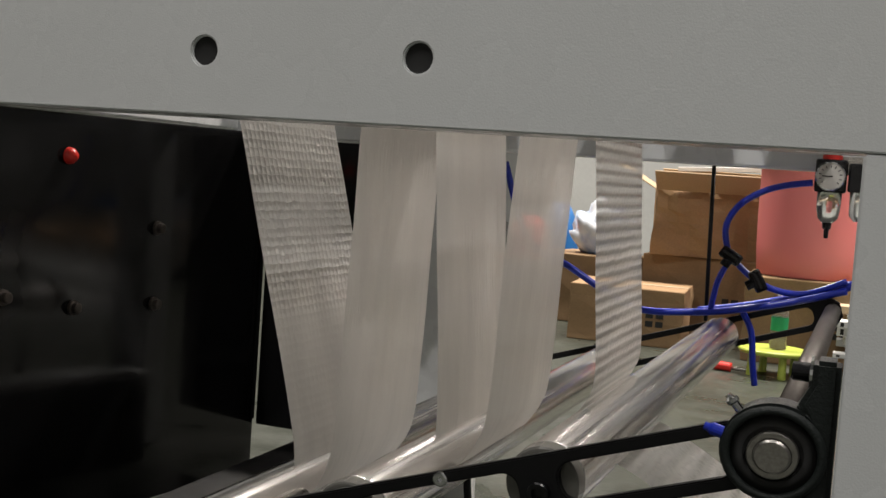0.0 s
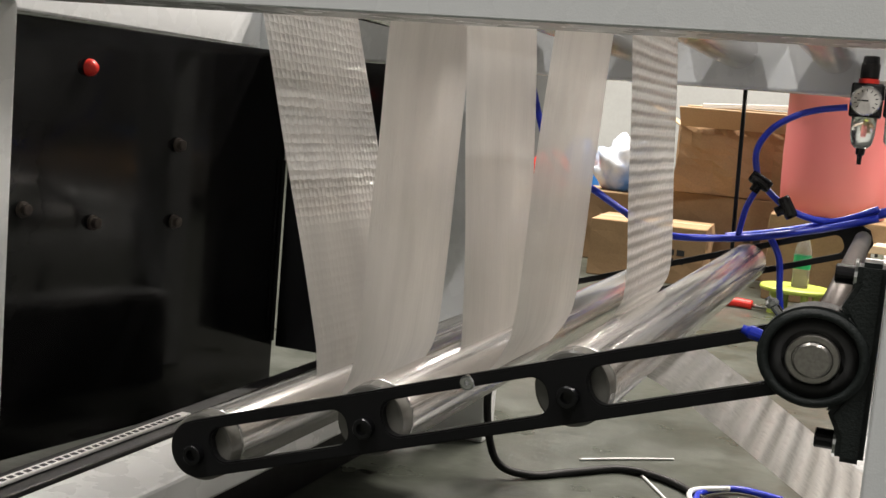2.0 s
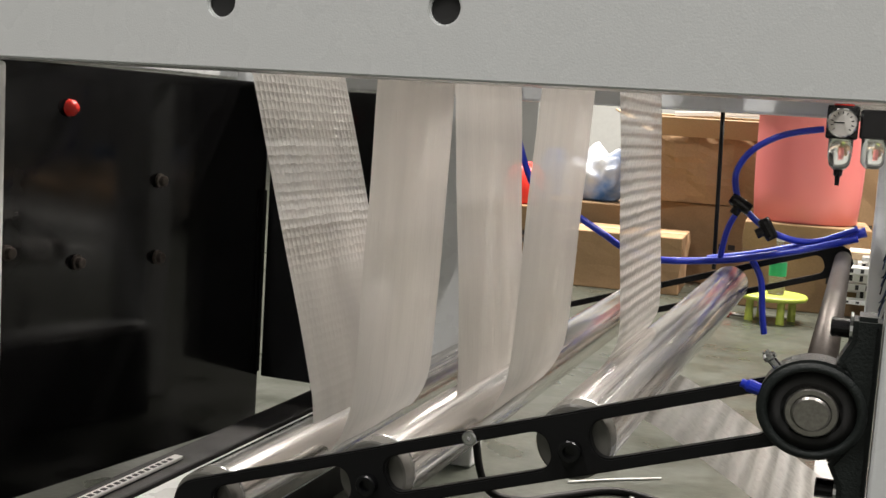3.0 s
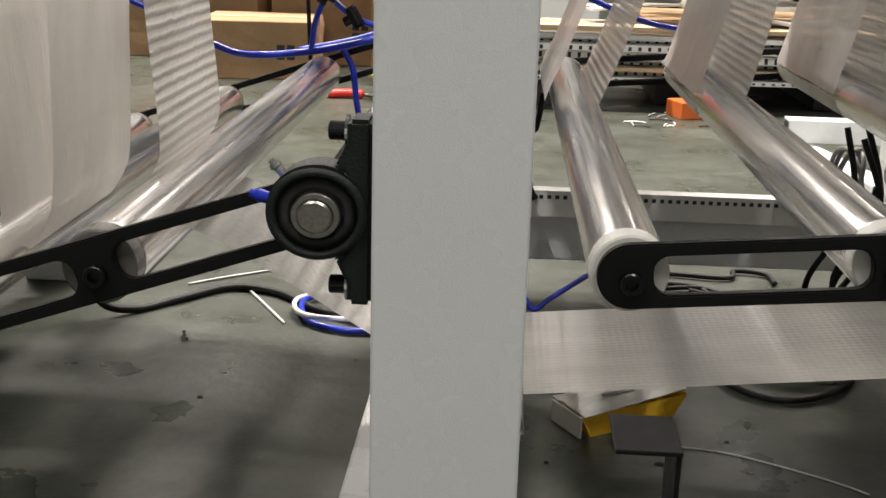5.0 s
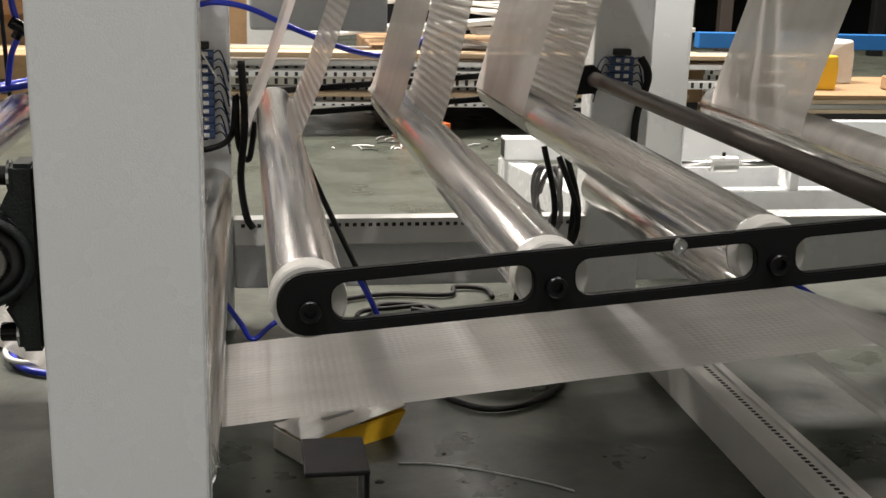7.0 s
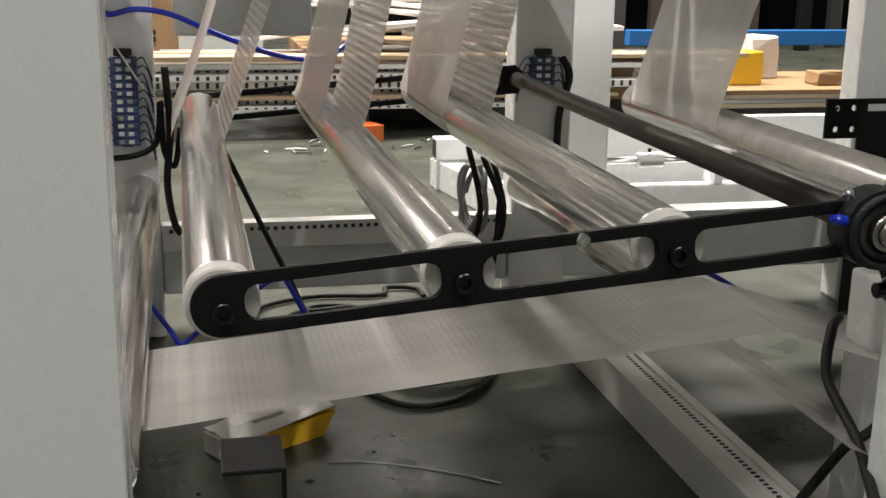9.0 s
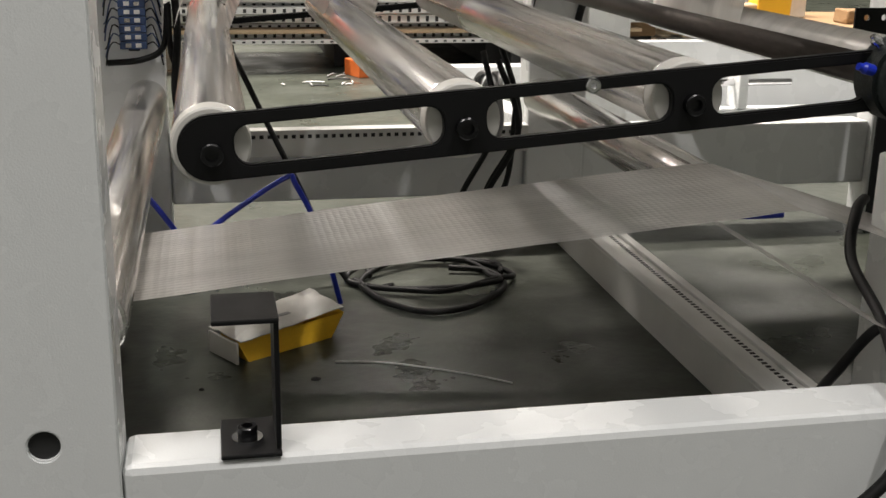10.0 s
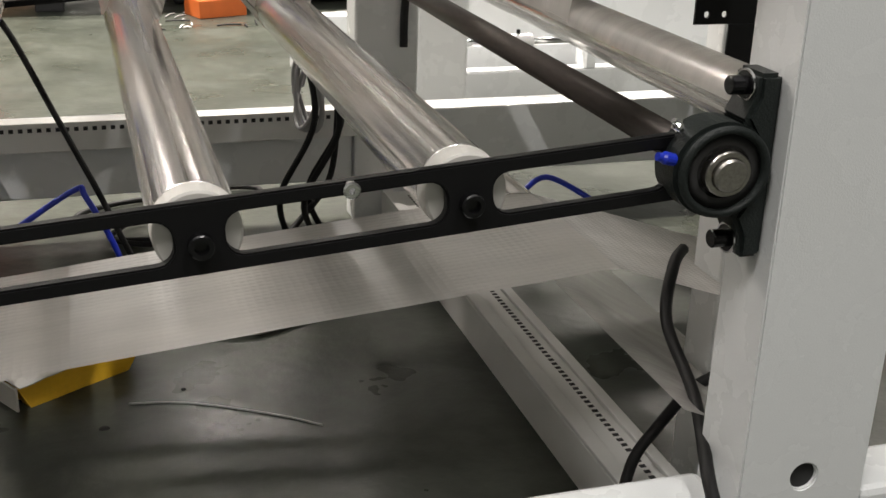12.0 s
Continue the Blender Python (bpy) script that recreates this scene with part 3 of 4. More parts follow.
PK = thing("crushed_pack", "crushed white and yellow card pack lying on floor", "box", (0.212, 0.615, 0))
bm = bmesh.new()
L, Wd, Hh = 0.140, 0.060, 0.028
vs = [bm.verts.new(p) for p in ((0, 0, 0), (L * 0.86, 0, 0), (L * 0.86, Wd, 0), (0, Wd, 0), (-0.012, 0.004, Hh * 0.9), (L * 0.97, -0.004, Hh * 1.1), (L * 1.02, Wd, Hh * 1.25), (0.0, Wd, Hh))]
for q in ((3, 2, 1, 0), (0, 1, 5, 4), (1, 2, 6, 5), (2, 3, 7, 6), (3, 0, 4, 7)):
    bm.faces.new([vs[i] for i in q])
bmesh.ops.subdivide_edges(bm, edges=bm.edges[:], cuts=3, use_grid_fill=True)
for v in bm.verts:
    v.co += Vector((noise.noise(v.co * 40), noise.noise(v.co * 40 + Vector((9, 0, 0))), 0)) * 0.0015
PKM = pose(-0.068, -0.052, 0.0, 0, 0, 32)
tray = part("tray", bm, YELLOW, PK, "yellow card side")
tray.matrix_basis = PKM
bm = bmesh.new()
bmesh.ops.create_grid(bm, x_segments=10, y_segments=6, size=0.5)
for v in bm.verts:
    u, w = v.co.x + 0.5, v.co.y + 0.5
    v.co = Vector((-0.014 + u * (L * 1.06), -0.006 + w * (Wd + 0.008) , Hh * (0.93 + 0.32 * u) + 0.003 + 0.004 * noise.noise((u * 5, w * 4, 1)) + 0.006 * u * u * w))
ext = bmesh.ops.extrude_face_region(bm, geom=bm.faces[:])["geom"]
bmesh.ops.translate(bm, vec=(0, 0, 0.0012), verts=[g for g in ext if isinstance(g, bmesh.types.BMVert)])
top = part("lid", bm, PAPER, PK, "crumpled white printed lid")
top.matrix_basis = PKM
end = part("end_flap", box(-0.016, -0.013, 0.0, Wd, 0.0, Hh * 0.95, 0.001), PAPER, PK, "white card end")
end.matrix_basis = PKM
lb = part("print_bar", box(0.03, 0.075, 0.02, 0.026, Hh * 1.1 + 0.006, Hh * 1.1 + 0.0068, 0), GREYCABLE, PK, "grey unreadable print")
lb.matrix_basis = PKM


def cord(name, label, points, r, mat, category="cable", seg=8, steps=8):
    return tagged(part(name, tube(points, r, seg, steps), mat, smooth=True), label, category)


cord("plastic_strip", "thin white plastic strip lying on floor", [(0.242, 0.545, 0.0012), (0.285, 0.538, 0.0012), (0.33, 0.519, 0.0012), (0.392, 0.482, 0.0012), (0.43, 0.452, 0.0012)], 0.0011, WIRE, "plastic strip", 6)
cord("plastic_strip", "short white plastic strip lying on floor", [(0.30, 0.30, 0.002), (0.335, 0.312, 0.002), (0.365, 0.32, 0.002)], 0.0012, WIRE, "plastic strip", 6)
cord("plastic_strip", "white plastic strip lying on floor under the rollers", [(-0.369, 1.05, 0.002), (-0.325, 0.975, 0.002), (-0.277, 0.891, 0.002)], 0.0022, WIRE, "plastic strip", 6)
cord("plastic_strip", "pale plastic strip lying on floor under the rollers", [(-0.46, 1.05, 0.002), (-0.40, 1.10, 0.002), (-0.33, 1.15, 0.002)], 0.002, WIRE, "plastic strip", 6)
coil = []
for i in range(26):
    a = i * 0.62
    coil.append((0.41 + (0.10 + 0.012 * math.sin(i * 1.7)) * math.cos(a) + 0.012 * math.sin(i), 0.83 + (0.075 + 0.01 * math.cos(i * 2.1)) * math.sin(a), 0.006 + 0.002 * (i % 5)))
cord("coiled_cable", "loosely coiled black cable on floor under the web", coil, 0.0042, CABLE, steps=5)
coil = []
for i in range(18):
    a = i * 0.8 + 0.4
    coil.append((0.325 + 0.075 * math.cos(a) * (1 + 0.3 * math.sin(i * 2.2)), 1.06 + 0.06 * math.sin(a) * (1 + 0.25 * math.cos(i * 1.3)), 0.006 + 0.003 * (i % 4)))
cord("coiled_cable", "tangle of black cable on floor behind rear beam", coil, 0.0042, CABLE, steps=5)
cord("hanging_cable", "black cable hanging from rear post to floor", [(0.115, 1.0, 0.345), (0.143, 0.95, 0.311), (0.183, 0.92, 0.226), (0.225, 0.88, 0.14), (0.29, 0.83, 0.006), (0.35, 0.80, 0.005)], 0.0042, CABLE)
cord("blue_hose", "thin blue air hose lying between rollers and floor", [(0.0, 0.80, 0.17), (0.031, 0.76, 0.15), (0.06, 0.75, 0.112), (0.076, 0.745, 0.09), (0.10, 0.75, 0.106), (0.15, 0.755, 0.14), (0.205, 0.76, 0.172), (0.215, 0.75, 0.165), (0.245, 0.74, 0.1), (0.27, 0.74, 0.004)], 0.0036, BLUE, "air hose")
cord("blue_hose", "thin blue air hose lying on floor", [(0.02, 0.86, 0.01), (0.06, 0.84, 0.006), (0.12, 0.86, 0.006), (0.16, 0.88, 0.005)], 0.0036, BLUE, "air hose")
cord("hanging_cable", "thick black cable crossing in front of roller end", [(0.69, 0.22, 0.262), (0.671, 0.2, 0.256), (0.653, 0.17, 0.222), (0.643, 0.1, 0.193), (0.612, 0.02, 0.177), (0.602, -0.012, 0.16), (0.588, -0.022, 0.12), (0.556, -0.02, 0.085), (0.52, -0.018, 0.04), (0.50, -0.02, 0.006)], 0.005, CABLE)
cord("hanging_cable", "thick black cable crossing in front of roller end", [(0.76, 0.21, 0.175), (0.724, 0.2, 0.151), (0.70, 0.2, 0.138), (0.672, 0.2, 0.105), (0.648, 0.19, 0.085), (0.628, 0.17, 0.06), (0.61, 0.16, 0.006)], 0.005, CABLE)
cord("hanging_cable", "pale grey cable hanging beside post", [(0.752, 0.17, 0.16), (0.757, 0.16, 0.10), (0.755, 0.15, 0.05), (0.745, 0.14, 0.006)], 0.003, GREYCABLE)
cord("blue_hose", "blue air hose loop beside the frame post", [(0.80, 0.62, 0.16), (0.74, 0.64, 0.19), (0.70, 0.62, 0.165), (0.73, 0.58, 0.15), (0.80, 0.57, 0.15)], 0.0036, BLUE, "air hose")
MC = thing("side_cover", "white painted sheet metal cover box behind post", "cover box", (0.78, 0.32, 0))
mcb = part("cover_shell", box(0.742, 0.85, 0.24, 0.29, 0.0, 0.29, 0.004), WHITE, MC)
mcb.matrix_basis = Matrix.Translation((-0.78, -0.32, 0))
for p, q in (((0.5, 0.93, 0.31), (0.49, 0.98, 0.0)), ((0.515, 0.9, 0.3), (0.53, 0.95, 0.0)), ((0.53, 0.95, 0.32), (0.545, 0.98, 0.0))):
    cord("hanging_cable", "black cable bundle hanging beside roller", [p, ((p[0] + q[0]) / 2 + 0.02, p[1] - 0.02, 0.2), ((p[0] + q[0]) / 2 - 0.025, p[1], 0.09), (q[0], q[1], 0.005)], 0.0045, CABLE)

cord("floor_cable", "black cable curving over floor behind the web", [(0.19, 1.10, 0.006), (0.21, 1.16, 0.006), (0.30, 1.20, 0.006), (0.41, 1.19, 0.006), (0.43, 1.23, 0.007), (0.48, 1.22, 0.006), (0.485, 1.17, 0.006)], 0.0045, CABLE)
cord("floor_cable", "black cable looped on floor under the web", [(0.30, 0.83, 0.006), (0.325, 0.74, 0.006), (0.375, 0.685, 0.006), (0.44, 0.70, 0.006), (0.50, 0.77, 0.006), (0.495, 0.84, 0.006), (0.44, 0.86, 0.008)], 0.0045, CABLE)
cord("hanging_cable", "black cable rising from floor to roller frame", [(0.44, 0.90, 0.006), (0.50, 0.94, 0.05), (0.545, 0.95, 0.11), (0.556, 0.95, 0.224)], 0.0045, CABLE)
for fx, fy, fr in ((0.215, 0.50, 0.006), (0.135, 0.58, 0.004), (0.30, 0.565, 0.003), (0.09, 0.49, 0.003), (-0.33, 0.62, 0.004)):
    crumb = tagged(part("floor_crumb", turned([(0.0, fr), (0.0015, fr * 0.9), (0.0028, fr * 0.4)], 7, "Z"), SLOT), "small dark crumb of rubber lying on floor", "scrap", "floor crumbs")
    crumb.location, crumb.scale = (fx, fy, 0.0), (1.0, 0.7, 1.0)
ring = [(0.515 + 0.012 * math.sin(a * 0.9), 0.955 + 0.01 * math.cos(a * 1.3) + 0.035 * math.cos(a), 0.225 + 0.05 * math.sin(a)) for a in np.linspace(0, 25, 60)]
cord("cable_coil", "grey cable coil tied to the hanging bundle", ring, 0.0035, GREYCABLE, steps=3)


# ---- terminal blocks on the rear posts ----
def terminals(x, z0, n, y=1.04):
    g = thing("terminal_block", "dark blue terminal block strip with wires on post", "terminal block", (x, y, z0), "terminal blocks")
    part("rail", box(-0.008, 0.008, -0.005, 0, -0.004, n * 0.0118 + 0.004, 0.001), DARK, g)
    for i in range(n):
        z = i * 0.0118
        c = part("terminal", box(-0.019, 0.019, -0.017, -0.0052, z, z + 0.0108, 0.001), BLUETERM, g)
        for s in (-1, 1):
            part("screw_plate", box(s * 0.007 - 0.004, s * 0.007 + 0.004, -0.0182, -0.0171, z + 0.0025, z + 0.0085, 0.0005), PAPER if (i + (s > 0)) % 3 else STEEL, c)
    for i in range(n):
        z = i * 0.0118 + 0.006
        for s in (-1, 1):
            part("lead", tube([(s * 0.019, -0.01, z), (s * 0.028, -0.014, z + 0.004), (s * 0.036, -0.012, z - 0.008 * (1 + (i % 3))), (s * 0.04, -0.008, z - 0.03)], 0.0011, 5, 3), BLUETERM if i % 2 else CABLE, g)
    part("end_clamp", box(-0.013, 0.013, -0.02, -0.0052, n * 0.0118 + 0.001, n * 0.0118 + 0.011, 0.0015), DARK, g)
    return g


terminals(0.008, 0.305, 11)
terminals(0.641, 0.385, 4)
cord("hanging_cable", "black cable looping below the terminal block", [(-0.03, 1.03, 0.285), (0.02, 1.028, 0.29), (0.05, 1.025, 0.31), (0.058, 1.02, 0.37), (0.06, 1.02, 0.30), (0.075, 1.02, 0.275), (0.085, 1.03, 0.33)], 0.0045, CABLE)
cord("hanging_cable", "black cable hanging beside rear post", [(0.066, 1.02, 0.42), (0.07, 1.015, 0.33), (0.063, 1.015, 0.25), (0.07, 1.02, 0.19), (0.08, 1.02, 0.17)], 0.0055, CABLE)
cord("hanging_cable", "black cable strap down rear post", [(0.672, 1.03, 0.43), (0.685, 1.025, 0.40), (0.672, 1.03, 0.34), (0.67, 1.03, 0.27)], 0.006, CABLE)
cord("blue_hose", "blue air hose arching from the rear post", [(-0.03, 1.02, 0.60), (-0.022, 1.02, 0.52), (-0.01, 1.02, 0.495), (0.03, 1.02, 0.502), (0.08, 1.02, 0.494), (0.15, 1.03, 0.463), (0.24, 1.06, 0.43), (0.31, 1.10, 0.425), (0.36, 1.14, 0.46), (0.37, 1.15, 0.54), (0.36, 1.15, 0.62)], 0.0042, BLUE, "air hose")
cord("plastic_strip", "thin white strip hanging across the terminal block", [(-0.025, 1.015, 0.49), (0.0, 1.01, 0.45), (0.035, 1.01, 0.39)], 0.0015, WIRE, "plastic strip", 6)

# ---- air regulator and hoses behind the first bay ----
RG = thing("air_regulator", "air filter regulator with round gauge and clear bowl", "air regulator", (-0.104, 1.000, 0.587))
part("knob", turned([(0.030, 0.011), (0.032, 0.0125), (0.05, 0.0125), (0.052, 0.011), (0.06, 0.0105), (0.061, 0.009)], 24, "Z"), SOCKET, RG)
part("knob_ring", turned([(0.024, 0.0135), (0.03, 0.0135)], 24, "Z"), RED, RG, "thin red ring")
part("valve_body", box(-0.021, 0.021, -0.015, 0.018, -0.022, 0.024, 0.003), SOCKET, RG)
ga = part("gauge", turned([(-0.015, 0.0195), (-0.026, 0.02), (-0.028, 0.0185), (-0.0262, 0.0175)], 32, caps=False), CHROME, RG, smooth=False)
part("dial", turned([(-0.0262, 0.0176), (-0.0255, 0.0176)], 32), PAPER, ga, "white gauge dial")
part("needle", box(-0.011, 0.003, -0.0272, -0.0266, -0.0006, 0.0008, 0), SOCKET, ga)
bm = bmesh.new()
for i in range(11):
    a = radians(-130 + 26 * i)
    box(-0.0005, 0.0005, -0.0271, -0.0266, 0.012, 0.0155, 0, bm=bm, m=Matrix.Rotation(a, 4, "Y"))
part("dial_marks", bm, SOCKET, ga)
bo = part("filter_bowl", turned([(-0.022, 0.0165), (-0.045, 0.016), (-0.058, 0.0135), (-0.064, 0.008)], 24, "Z"), CLEAR, RG, "clear plastic filter bowl", smooth=True)
part("drain_tip", turned([(-0.064, 0.0065), (-0.072, 0.006), (-0.074, 0.0035), (-0.086, 0.003)], 16, "Z"), SOCKET, bo)
part("lubricator_body", box(0.023, 0.062, -0.015, 0.018, -0.02, 0.02, 0.003), SOCKET, RG)
part("lubricator_bowl", turned([(-0.02, 0.0165), (-0.052, 0.0155), (-0.06, 0.009)], 24, "Z", (0.043, 0, 0)), CLEAR, RG, "clear plastic oil bowl", smooth=True)
part("mounting_arm", box(-0.01, 0.075, 0.0185, 0.03, 0.004, 0.03, 0.001), STEEL, RG)
cord("blue_hose", "blue air hose looping from the regulator", [(-0.127, 0.990, 0.577), (-0.161, 0.990, 0.571), (-0.191, 0.990, 0.561), (-0.222, 0.990, 0.540), (-0.239, 0.990, 0.511), (-0.237, 0.990, 0.482), (-0.226, 0.990, 0.461), (-0.184, 0.990, 0.429), (-0.129, 0.990, 0.420), (-0.070, 0.990, 0.444)], 0.0046, BLUE, "air hose")
cord("blue_hose", "blue air hose sagging along the rear arm", [(-0.069, 0.985, 0.431), (-0.132, 0.980, 0.411), (-0.193, 0.980, 0.395), (-0.255, 0.985, 0.382), (-0.343, 0.990, 0.374), (-0.390, 0.990, 0.386), (-0.421, 0.990, 0.403), (-0.466, 0.990, 0.428), (-0.536, 1.000, 0.464), (-0.580, 1.000, 0.577)], 0.0052, BLUE, "air hose")
cord("blue_hose", "thick blue air hose bundle behind the rollers", [(-0.059, 1.000, 0.440), (-0.121, 1.000, 0.418), (-0.203, 1.000, 0.394), (-0.270, 1.000, 0.380)], 0.007, BLUE, "air hose")
cord("blue_hose", "blue air hose hanging down behind the rollers", [(-0.209, 0.985, 0.392), (-0.192, 0.985, 0.361), (-0.186, 0.985, 0.315), (-0.181, 0.988, 0.284)], 0.0046, BLUE, "air hose")
cord("blue_hose", "blue air hose joining the hose loop", [(-0.229, 0.985, 0.461), (-0.244, 0.985, 0.428), (-0.251, 0.985, 0.386)], 0.0042, BLUE, "air hose")
for p, tl in (((-0.229, 0.985, 0.465), 30), ((-0.189, 0.985, 0.433), 60)):
    f = thing("hose_fitting", "black plastic push-in hose tee fitting", "fitting", p, "hose fittings")
    e = part("tee_body", turned([(-0.016, 0.0075), (-0.012, 0.009), (0.012, 0.009), (0.016, 0.0075)], 16, "X"), SOCKET, f)
    e.matrix_basis = pose(0, 0, 0, 0, tl, 0)
    e = part("tee_branch", turned([(0.0, 0.007), (0.017, 0.007)], 14, "Z"), SOCKET, f)
    e.matrix_basis = pose(0, 0, 0, 0, tl + 180, 0)
cord("thin_pole", "thin black rod hanging from the rear beam", [(-0.277, 1.088, 0.597), (-0.272, 1.090, 0.419), (-0.270, 1.090, 0.357)], 0.0032, CABLE, "rod", 8, 2)
cord("floor_cable", "black cable curving over floor in the first bay", [(-0.555, 0.90, 0.19), (-0.565, 0.88, 0.12), (-0.545, 0.88, 0.03), (-0.50, 0.911, 0.006), (-0.45, 0.965, 0.006), (-0.387, 1.03, 0.006), (-0.311, 1.014, 0.006), (-0.229, 0.937, 0.006), (-0.136, 0.885, 0.012), (-0.07, 0.85, 0.006)], 0.006, CABLE)
cord("blue_hose", "blue and white hose end looped on floor by post", [(-0.06, 0.85, 0.006), (-0.13, 0.862, 0.006), (-0.19, 0.862, 0.006), (-0.243, 0.895, 0.007), (-0.262, 0.975, 0.008), (-0.216, 1.037, 0.007), (-0.15, 1.03, 0.006)], 0.005, BLUE, "air hose")
cord("floor_cable", "pale grey cable end curled on floor by post", [(-0.10, 0.90, 0.012), (-0.18, 0.885, 0.014), (-0.252, 0.90, 0.014), (-0.272, 0.97, 0.012), (-0.225, 1.015, 0.012)], 0.004, WIRE)
fb = thing("floor_bolt", "small steel anchor bolt standing on floor", "bolt", (-0.401, 0.81, 0))
part("stud", turned([(0, 0.0025), (0.014, 0.0025), (0.0145, 0.002)], 12, "Z"), STEEL, fb)
part("nut", turned([(0, 0.0055), (0.005, 0.0055)], 6, "Z"), STEEL, fb)


# ---- far side of the hall: cartons, drum, stool ----
def carton(x, y, z, w, d, h, turn=0, open_top=False, label="brown corrugated cardboard carton", tape=True):
    c = thing("carton", label, "box", (x, y, z), "cartons")
    c.rotation_euler = (0, 0, radians(turn))
    if open_top:
        t = 0.006
        for x0, x1, y0, y1 in ((-w / 2, w / 2, -d / 2, -d / 2 + t), (-w / 2, w / 2, d / 2 - t, d / 2), (-w / 2, -w / 2 + t, -d / 2 + t, d / 2 - t), (w / 2 - t, w / 2, -d / 2 + t, d / 2 - t)):
            bm = box(x0, x1, y0, y1, 0, h, 0.001)
            bmesh.ops.subdivide_edges(bm, edges=[e for e in bm.edges if e.calc_length() > 0.08], cuts=9, use_grid_fill=True)
            for v in bm.verts:
                dent = noise.noise(Vector((v.co.x * 9, v.co.y * 9, v.co.z * 7))) * 0.03 + noise.noise(v.co * 26) * 0.008
                v.co += Vector((0.4 * dent, dent, 0.8 * dent * v.co.z / h))
            part("side_panel", bm, CARD, c)
        part("bottom_panel", box(-w / 2 + t, w / 2 - t, -d / 2 + t, d / 2 - t, 0.001, 0.006, 0), CARD, c)
        for s, a in ((-1, 152), (1, -35)):
            f = part("flap", box(-w / 2, w / 2, 0, d * 0.42, 0, 0.005, 0.001), CARD_IN, c, "pale inner face of open flap")
            f.matrix_basis = Matrix.Translation((0, s * d / 2, h)) @ Matrix.Rotation(radians(a if s < 0 else 180 + a), 4, "X" if s < 0 else "X")
        for s, a in ((-1, 30), (1, -40)):
            f = part("flap", box(0, w * 0.4, -d / 2, d / 2, 0, 0.005, 0.001), CARD_IN, c, "pale inner face of open flap")
            f.matrix_basis = Matrix.Translation((s * w / 2, 0, h)) @ Matrix.Rotation(radians(180 + a if s < 0 else a), 4, "Y")
    else:
        bm = box(-w / 2, w / 2, -d / 2, d / 2, 0, h, 0.004, 2)
        bmesh.ops.subdivide_edges(bm, edges=[e for e in bm.edges if e.calc_length() > 0.08], cuts=4, use_grid_fill=True)
        for v in bm.verts:
            if 0.01 < v.co.z < h - 0.005:
                v.co += Vector((noise.noise(v.co * 9 + Vector((x, y, 0))), abs(noise.noise(v.co * 8 + Vector((y, x, 3)))), 0)) * 0.012
        part("carton_body", bm, CARD, c)
        part("top_seam", box(-w / 2 + 0.004, w / 2 - 0.004, -0.001, 0.001, h - 0.001, h + 0.0006, 0), SLOT, c)
        if tape:
            part("tape", box(-w / 2 + 0.001, w / 2 - 0.001, -0.022, 0.022, h + 0.0006, h + 0.0012, 0), CARD_IN, c, "tan packing tape")
        for i in range(2):
            for j in range(2):
                part("print_mark", box(w * 0.18 + 0.035 * i, w * 0.18 + 0.026 + 0.035 * i, -d / 2 - 0.0012, -d / 2 - 0.0002, h * 0.35 + 0.03 * j, h * 0.35 + 0.02 + 0.03 * j, 0), SLOT, c, "dark unreadable print")
    return c


carton(-0.845, 3.49, 0.0, 0.40, 0.36, 0.20, 4)
carton(-0.63, 3.93, 0.0, 0.46, 0.36, 0.30, -3, label="brown cardboard carton with a torn dented side")
carton(-0.63, 3.90, 0.302, 0.43, 0.34, 0.25, 5, True, "open crumpled cardboard carton with raised flaps")
carton(-1.08, 3.93, 0.0, 0.36, 0.34, 0.27, -6)
carton(-1.38, 3.98, 0.0, 0.24, 0.30, 0.23, -8)
carton(-0.20, 4.65, 0.0, 0.5, 0.4, 0.50, 10)
carton(-0.72, 4.75, 0.0, 0.5, 0.4, 0.58, -6)
carton(-0.235, 3.47, 0.0, 0.40, 0.40, 0.285, 3)
DR = thing("plastic_drum", "pink plastic drum standing on a carton", "drum", (-0.245, 3.46, 0.287))
dr = part("drum_shell", turned([(0, 0.165), (0.004, 0.17), (0.1, 0.177), (0.2, 0.18), (0.28, 0.18), (0.40, 0.182), (0.404, 0.188), (0.42, 0.188)], 48, "Z"), PINK, DR, smooth=True)
part("lid", turned([(0.4205, 0.19), (0.435, 0.19), (0.44, 0.182)], 48, "Z"), PINK, DR)
BG = thing("plastic_bag", "crumpled blue and white plastic sack on a carton", "bag", (-1.06, 3.90, 0.272))
bm = bmesh.new()
bmesh.ops.create_icosphere(bm, subdivisions=4, radius=1)
for v in bm.verts:
    n = noise.noise(v.co * 2.3) * 0.28 + noise.noise(v.co * 6) * 0.1
    v.co = Vector((v.co.x * 0.13, v.co.y * 0.09, max(v.co.z, -0.8) * 0.11 + 0.09)) * (1 + n)
zmin = min(v.co.z for v in bm.verts)
for v in bm.verts:
    v.co.z -= zmin
part("sack", bm, BAG, BG, smooth=True)
for x, y, r, h, m, lab in ((-1.385, 3.95, 0.08, 0.17, RED, "red plastic jug behind the film"), (-1.34, 4.25, 0.09, 0.46, BLUEPAINT, "blue cylinder behind the film")):
    j = thing("container", lab, "container", (x, y, 0.232 if r < 0.085 else 0.0))
    part("shell", turned([(0, r * 0.9), (0.01, r), (h * 0.7, r), (h * 0.85, r * 0.8), (h, r * 0.4)], 24, "Z"), m, j, smooth=True)
ST = thing("stool", "small round lime green plastic stool", "stool", (-0.30, 3.0, 0))
